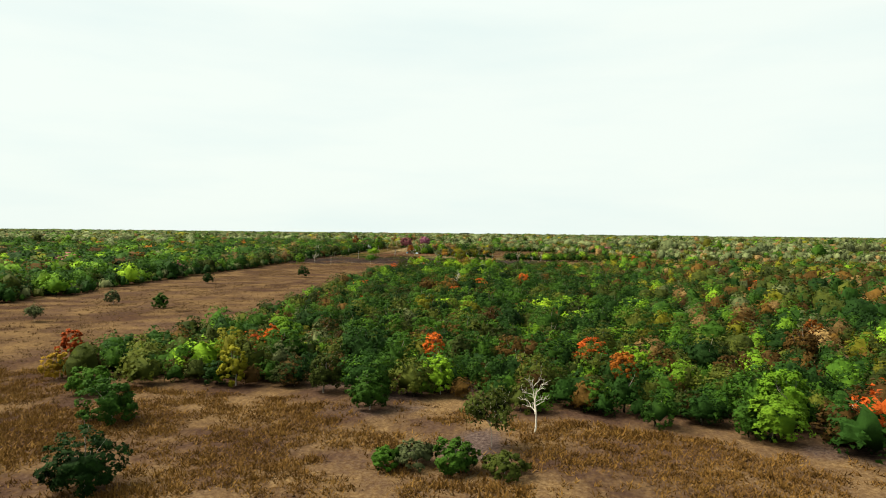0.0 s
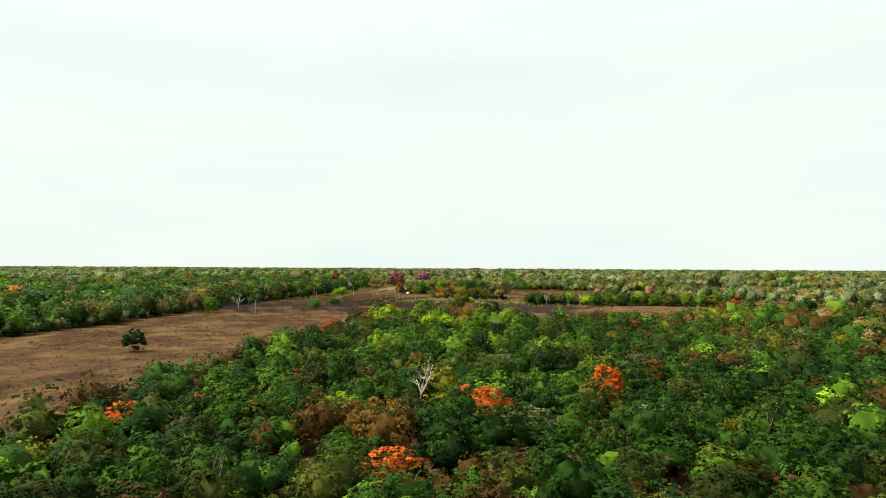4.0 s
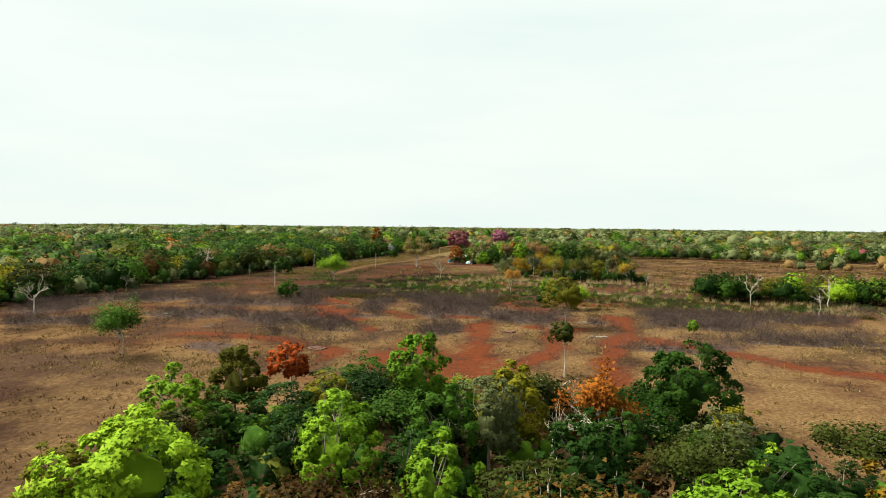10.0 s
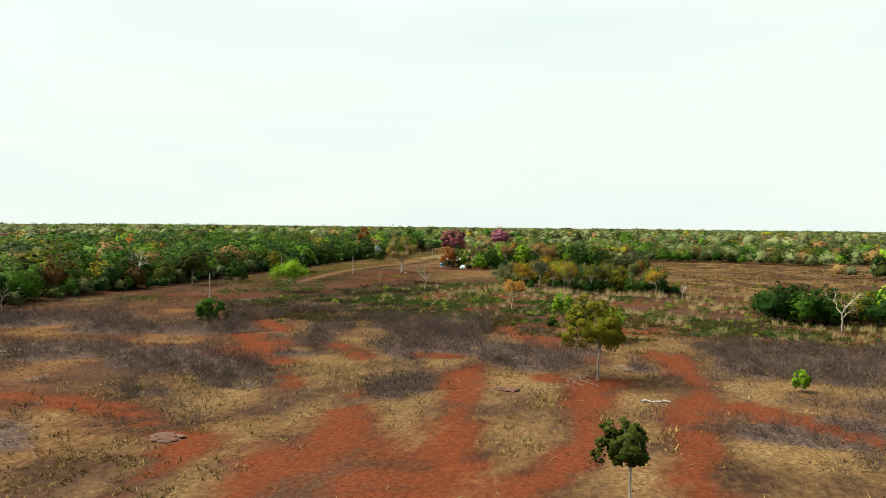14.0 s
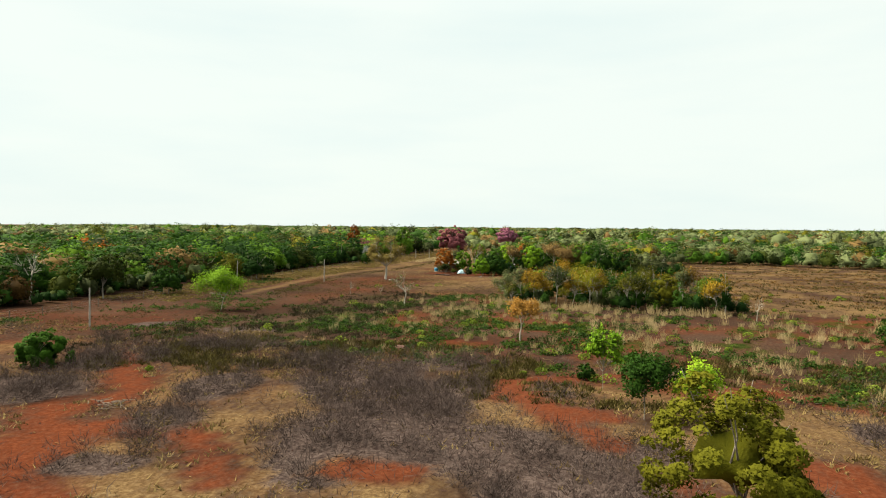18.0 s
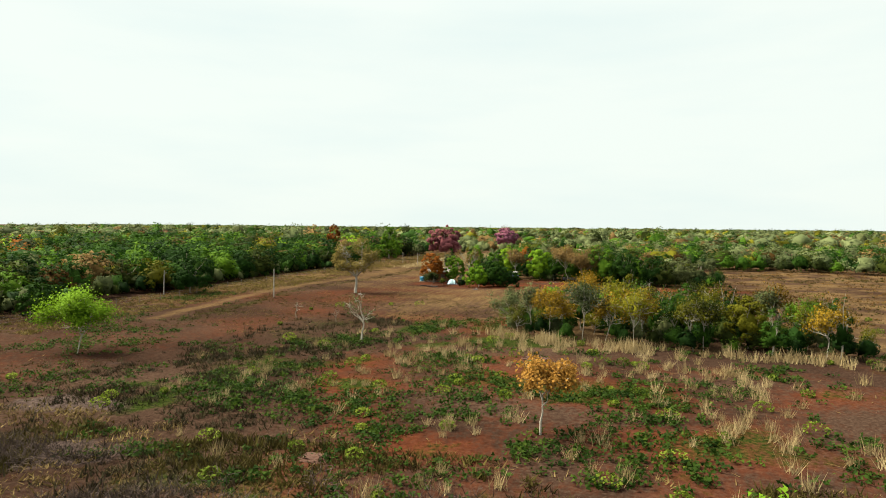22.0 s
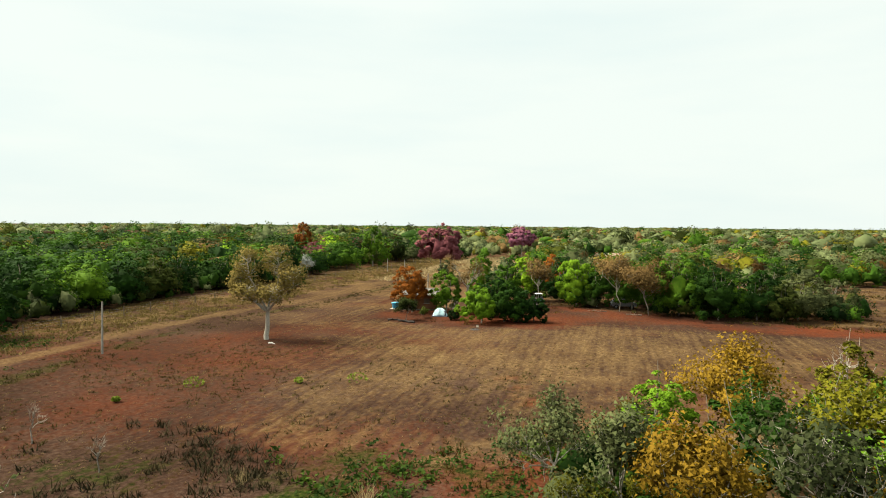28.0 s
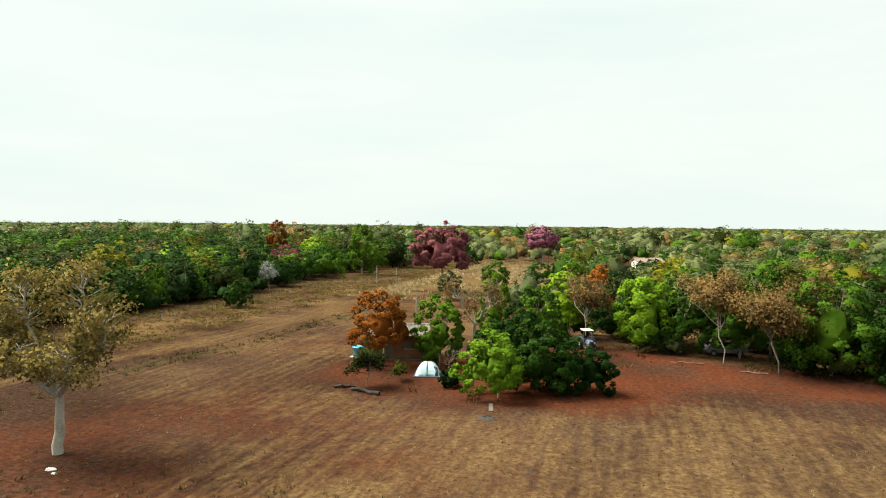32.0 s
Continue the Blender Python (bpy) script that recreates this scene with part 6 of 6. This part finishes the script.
def car(x, y, turn):
    e = empty_thing("car", at_ground(x, y, turn), "dark grey small car parked in deep shade", "car")
    prof = [(-1.85, 0.35), (-1.9, 0.75), (-1.75, 0.95), (-1.35, 1.38), (-0.9, 1.46), (0.2, 1.44), (0.85, 1.0), (1.65, 0.88), (1.9, 0.7), (1.9, 0.35)]
    body = bmesh.new()
    rows = []
    for yy, k in ((-0.8, 0.86), (-0.74, 1.0), (0.74, 1.0), (0.8, 0.86)):
        rows.append([body.verts.new((px * (1.0 if k == 1 else 0.985), yy if z < 1.0 else yy * 0.84, 0.35 + (z - 0.35) * (1 if k == 1 else 0.95))) for px, z in prof])
    for p, q in zip(rows, rows[1:]):
        for i in range(len(prof) - 1):
            body.faces.new((p[i], p[i + 1], q[i + 1], q[i]))
    for row in (rows[0], rows[-1]):
        body.faces.new(row)
    part("body", body, M_CARBODY, e)
    for s in (-1, 1):
        part("side_window", sheet(lambda u, v, s=s: (-1.2 + 1.75 * u - 0.25 * v * u + 0.12 * v, s * (0.80 - 0.11 * v), 1.0 + 0.36 * v), 6, 2, 0.02), M_GLASS, e)
        wheel(e, "wheel", -1.2, s * 0.74, 0.3, 0.3, 0.18, M_STEEL)
        wheel(e, "wheel", 1.2, s * 0.74, 0.3, 0.3, 0.18, M_STEEL)
        part("headlight", box(0.06, 0.3, 0.14, 1.88, s * 0.52, 0.7, 0.02), M_LAMP, e)
        part("wing_mirror", box(0.1, 0.14, 0.1, 0.55, s * 0.88, 1.05, 0.02), M_DARK, e)
    part("windscreen", sheet(lambda u, v: (0.87 - 0.56 * v, (u - 0.5) * (1.3 - 0.12 * v), 1.03 + 0.38 * v), 4, 3, 0.02), M_GLASS, e)
    part("rear_window", sheet(lambda u, v: (-1.74 + 0.34 * v, (u - 0.5) * (1.3 - 0.12 * v), 1.0 + 0.34 * v), 4, 3, 0.02), M_GLASS, e)
    part("bumper", box(0.12, 1.5, 0.2, 1.9, 0, 0.42, 0.04), M_DARK, e)
    part("bumper", box(0.12, 1.5, 0.2, -1.9, 0, 0.42, 0.04), M_DARK, e)


def far_house(x, y, turn):
    e = empty_thing("house", at_ground(x, y, turn), "white farmhouse with a pale tiled gable roof", "house")
    w, d, h = 7.6, 5.4, 2.3
    part("wall", box(w, 0.18, h, 0, -d / 2, h / 2, 0.01), M_WHITE, e)
    part("wall", box(w, 0.18, h, 0, d / 2, h / 2, 0.01), M_WHITE, e)
    for s in (-1, 1):
        wall = box(0.18, d - 0.18, h, s * (w / 2 - 0.09), 0, h / 2, 0.01)
        top = [wall.verts.new((s * (w / 2 - 0.09), k * d / 2, h)) for k in (-1, 1)] + [wall.verts.new((s * (w / 2 - 0.09), 0, h + 0.9))]
        wall.faces.new(top)
        part("wall", wall, M_WHITE, e)
        part("roof", sheet(lambda u, v, s=s: (-w / 2 - 0.5 + (w + 1.0) * u, s * (d / 2 + 0.6) * v, h + 1.02 - 1.22 * v), 10, 4, 0.12), M_TILE, e)
    for k in (-2.2, 1.0, 2.6):
        win = part("window", box(1.0, 0.06, 1.0, k, -d / 2 - 0.1, h - 1.0, 0.01), M_GLASS, e)
        part("window_frame", box(1.16, 0.04, 1.16, k, -d / 2 - 0.092, h - 1.0, 0.01), M_WOOD, win)
    part("door", box(0.95, 0.08, 2.0, -0.6, -d / 2 - 0.11, 1.02, 0.01), M_WOOD, e)


hut(-64.2, 510.4, 16)
tent(-59.45, 503.9, 14)
water_tank(-67.6, 508.4)
tractor(-47.5, 519.6, -70)
car(-34.6, 520.6, 10)
far_house(-38.6, 657.0, 20)

# ---------- poles and fence ----------
def pole(x, y, h, lean=0.0):
    e = empty_thing("utility_pole", at_ground(x, y), "weathered grey wooden pole standing in dry field", "pole", "field poles")
    part("shaft", rod((0, 0, -0.2), (lean, 0, h), 0.11, 0.075, 10), M_GREYWOOD, e)
    part("cap", rod((lean, 0, h), (lean * 1.02, 0, h + 0.07), 0.085, 0.05, 10), M_WOOD, e)


for px, py, ph in ((-81.7, 329.4, 4.9), (-82.7, 399.2, 4.8), (-83.3, 468.2, 5.0), (-66.6, 522.0, 4.4), (-86.5, 569.0, 4.0), (-95.4, 581.0, 3.6)):
    pole(px, py, ph, 0.06)
snag = empty_thing("dead_trunk", at_ground(-104.4, 466.5), "pale dead standing trunk with a broken top", "dead tree")
part("stem", rod((0, 0, -0.1), (0.15, 0, 4.4), 0.12, 0.07), M_GREYWOOD, snag)
part("stub", rod((0.12, 0, 3.6), (0.55, 0.1, 4.1), 0.05, 0.03), M_GREYWOOD, snag)


def fence():
    e = empty_thing("fence", Matrix.Identity(4), "wire fence with weathered wooden posts along the verge", "fence")
    r = np.random.default_rng(77)
    line = [(-98.5 + 1.6 * math.sin(y * 0.021), y) for y in np.arange(396.0, 640.0, 5.2)]
    tops = []
    for px, py in line:
        z = float(lie(px, py))
        hgt = r.uniform(1.15, 1.45)
        part("post", rod((px, py, z - 0.2), (px + r.uniform(-0.06, 0.06), py, z + hgt), 0.065, 0.055, 7), M_WOOD, e)
        tops.append((px, py, z))
    for hgt in (0.45, 0.8, 1.1):
        wire = bmesh.new()
        for a, b in zip(tops, tops[1:]):
            rod((a[0], a[1], a[2] + hgt), (b[0], b[1], b[2] + hgt), 0.006, sides=4, bm=wire)
        part("wire", wire, M_STEEL, e)


fence()

# ---------- small things on the ground ----------
def log(x, y, turn, length, rad, mat, label):
    r = np.random.default_rng(int(abs(x * 10 + y)))
    pts = bend(r, (-length / 2, 0, rad * 0.8), (length / 2, 0, rad * 0.7), 7, rad * 0.35)
    v, f = tube(pts, rad * np.linspace(1.0, 0.7, 7), 8)
    e = empty_thing("log", at_ground(x, y, turn), label, "log")
    part_mesh("stem", mesh_of("stem", v, f, [mat], smooth=True), e)
    for k in range(3):
        a = pts[2 + k]
        v, f = tube(bend(r, a, a + (r.uniform(-0.3, 0.5), r.uniform(-0.6, 0.6), r.uniform(0.1, 0.5)), 4, 0.04), rad * np.linspace(0.4, 0.15, 4), 5)
        part_mesh("branch", mesh_of("branch", v, f, [mat], smooth=True), e)


log(-62.2, 497.2, 165, 2.6, 0.16, M_CHAR, "charred fallen log beside the hut yard")
log(-64.2, 498.0, 25, 1.6, 0.12, M_CHAR, "short blackened log with stubs")
log(-33.2, 513.2, 170, 2.2, 0.07, M_WOOD, "brown fallen branch under the trees")
log(-38.4, 515.6, 178, 2.8, 0.07, M_WOOD, "brown fallen pole beside the yard")
log(-76.0, 354.0, 40, 2.4, 0.09, M_GREYWOOD, "bleached branch lying in the clearing")
log(-12.4, 352.0, 10, 2.2, 0.10, M_GREYWOOD, "bleached log lying on red earth")


def stick_pile(x, y, seed, n=22):
    r = np.random.default_rng(seed)
    e = empty_thing("brushwood_pile", at_ground(x, y), "heap of brown cut branches on bare earth", "brushwood")
    for _ in range(n):
        c, a = r.normal(size=2) * 0.7, r.uniform(0, 3.14)
        ln = r.uniform(0.5, 1.3)
        d = np.array([math.cos(a), math.sin(a), r.uniform(-0.1, 0.25)]) * ln
        s = np.array([c[0], c[1], r.uniform(0.03, 0.25)])
        v, f = tube(bend(r, s - d / 2 + (0, 0, 0.08), s + d / 2 + (0, 0, 0.08), 4, 0.04), np.linspace(0.035, 0.012, 4), 4)
        part_mesh("stick", mesh_of("stick", v, f, [M_WOOD]), e)


for k, (px, py) in enumerate(((-18.4, 357.2), (-55.0, 371.0), (-14.6, 362.5), (-63.5, 345.0))):
    stick_pile(px, py, 80 + k)

slab = empty_thing("paving_slab", at_ground(-52.4, 495.9, 12), "pale narrow concrete slab laid in the yard", "slab")
part("slab_body", box(0.32, 1.9, 0.06, 0, 0, 0.02, 0.02), M_PATH, slab)
ash = empty_thing("fire_pit", at_ground(-52.2, 493.6), "blackened fire pit with charred sticks", "fire pit")
part("ash_bed", lathe([(0.0, 0.10), (0.3, 0.09), (0.5, 0.04), (0.62, -0.03)], 11), M_CHAR, ash)
for k in range(7):
    a = k * 0.9
    part("charred_stick", rod((0.5 * math.cos(a), 0.4 * math.sin(a), 0.05), (0.1 * math.cos(a + 0.5), 0.1 * math.sin(a + 0.5), 0.14), 0.03, 0.02, 6), M_CHAR, ash)


def boulder(name, x, y, sx, sy, sz, mat, label, category, seed):
    r = np.random.default_rng(seed)
    v = ICO3[0] * (1 + 0.22 * r.uniform(-1, 1, (len(ICO3[0]), 1))) * (sx, sy, sz)
    tagged(new(name, mesh_of(name, v, ICO3[1], [mat])), label, category).matrix_basis = at_ground(x, y)


boulder("stone", -71.2, 478.5, 0.30, 0.18, 0.10, M_STONE, "flat white stone on the mown field", "stone", 1)
boulder("stone", -70.6, 478.1, 0.13, 0.1, 0.06, M_STONE, "small white stone on the mown field", "stone", 2)
boulder("earth_mound", -33.2, 428.0, 1.3, 0.9, 0.34, M_EARTH, "low dark earth mound among weeds", "mound", 3)
boulder("earth_mound", -42.2, 398.0, 0.9, 0.7, 0.2, M_EARTH, "dark red earth mound in the weeds", "mound", 4)
boulder("earth_mound", -24.0, 352.6, 1.1, 0.7, 0.24, M_EARTH, "fresh red earth heap by the tracks", "mound", 5)
boulder("earth_mound", -43.0, 334.6, 1.1, 0.8, 0.26, M_EARTH, "dug red earth heap in the clearing", "mound", 6)

# litter of pale sticks and clods
x, y, r = scatter(1500, -100, 40, 320, 440, lambda x, y: ~inside(FOREST, x, y) * 0.7, 52)
ln, a = r.uniform(0.3, 1.1, len(x)), r.uniform(0, 6.283, len(x))
g = on_ground(x, y) + (0, 0, 0.06)
d = np.stack([np.cos(a) * ln, np.sin(a) * ln, 0.1 * ln], 1)
s = np.stack([-np.sin(a), np.cos(a), np.zeros(len(a))], 1) * 0.03
v = np.stack([g - s, g + s, g + d], 1).reshape(-1, 3)
stuff("dead_sticks", "bleached dead sticks strewn over the clearing", "litter", (v, np.arange(len(v)).reshape(-1, 3)), STRAW)
x, y, r = scatter(5200, -95, 30, 318, 520, lambda x, y: ~inside(FOREST, x, y) * ~inside(GROVE, x, y) * 0.9, 53)
k = r.uniform(0.05, 0.16, len(x))
tet = np.array([(1, 0, -0.3), (-0.5, 0.87, -0.3), (-0.5, -0.87, -0.3), (0.1, 0.1, 0.8)])
v = (on_ground(x, y)[:, None] + tet[None] * k[:, None, None]).reshape(-1, 3)
f = (np.array([(0, 1, 3), (1, 2, 3), (2, 0, 3)])[None] + (np.arange(len(x)) * 4)[:, None, None]).reshape(-1, 3)
stuff("clods", "small clods and stones on the bare earth", "clods", (v, f), M_EARTH)
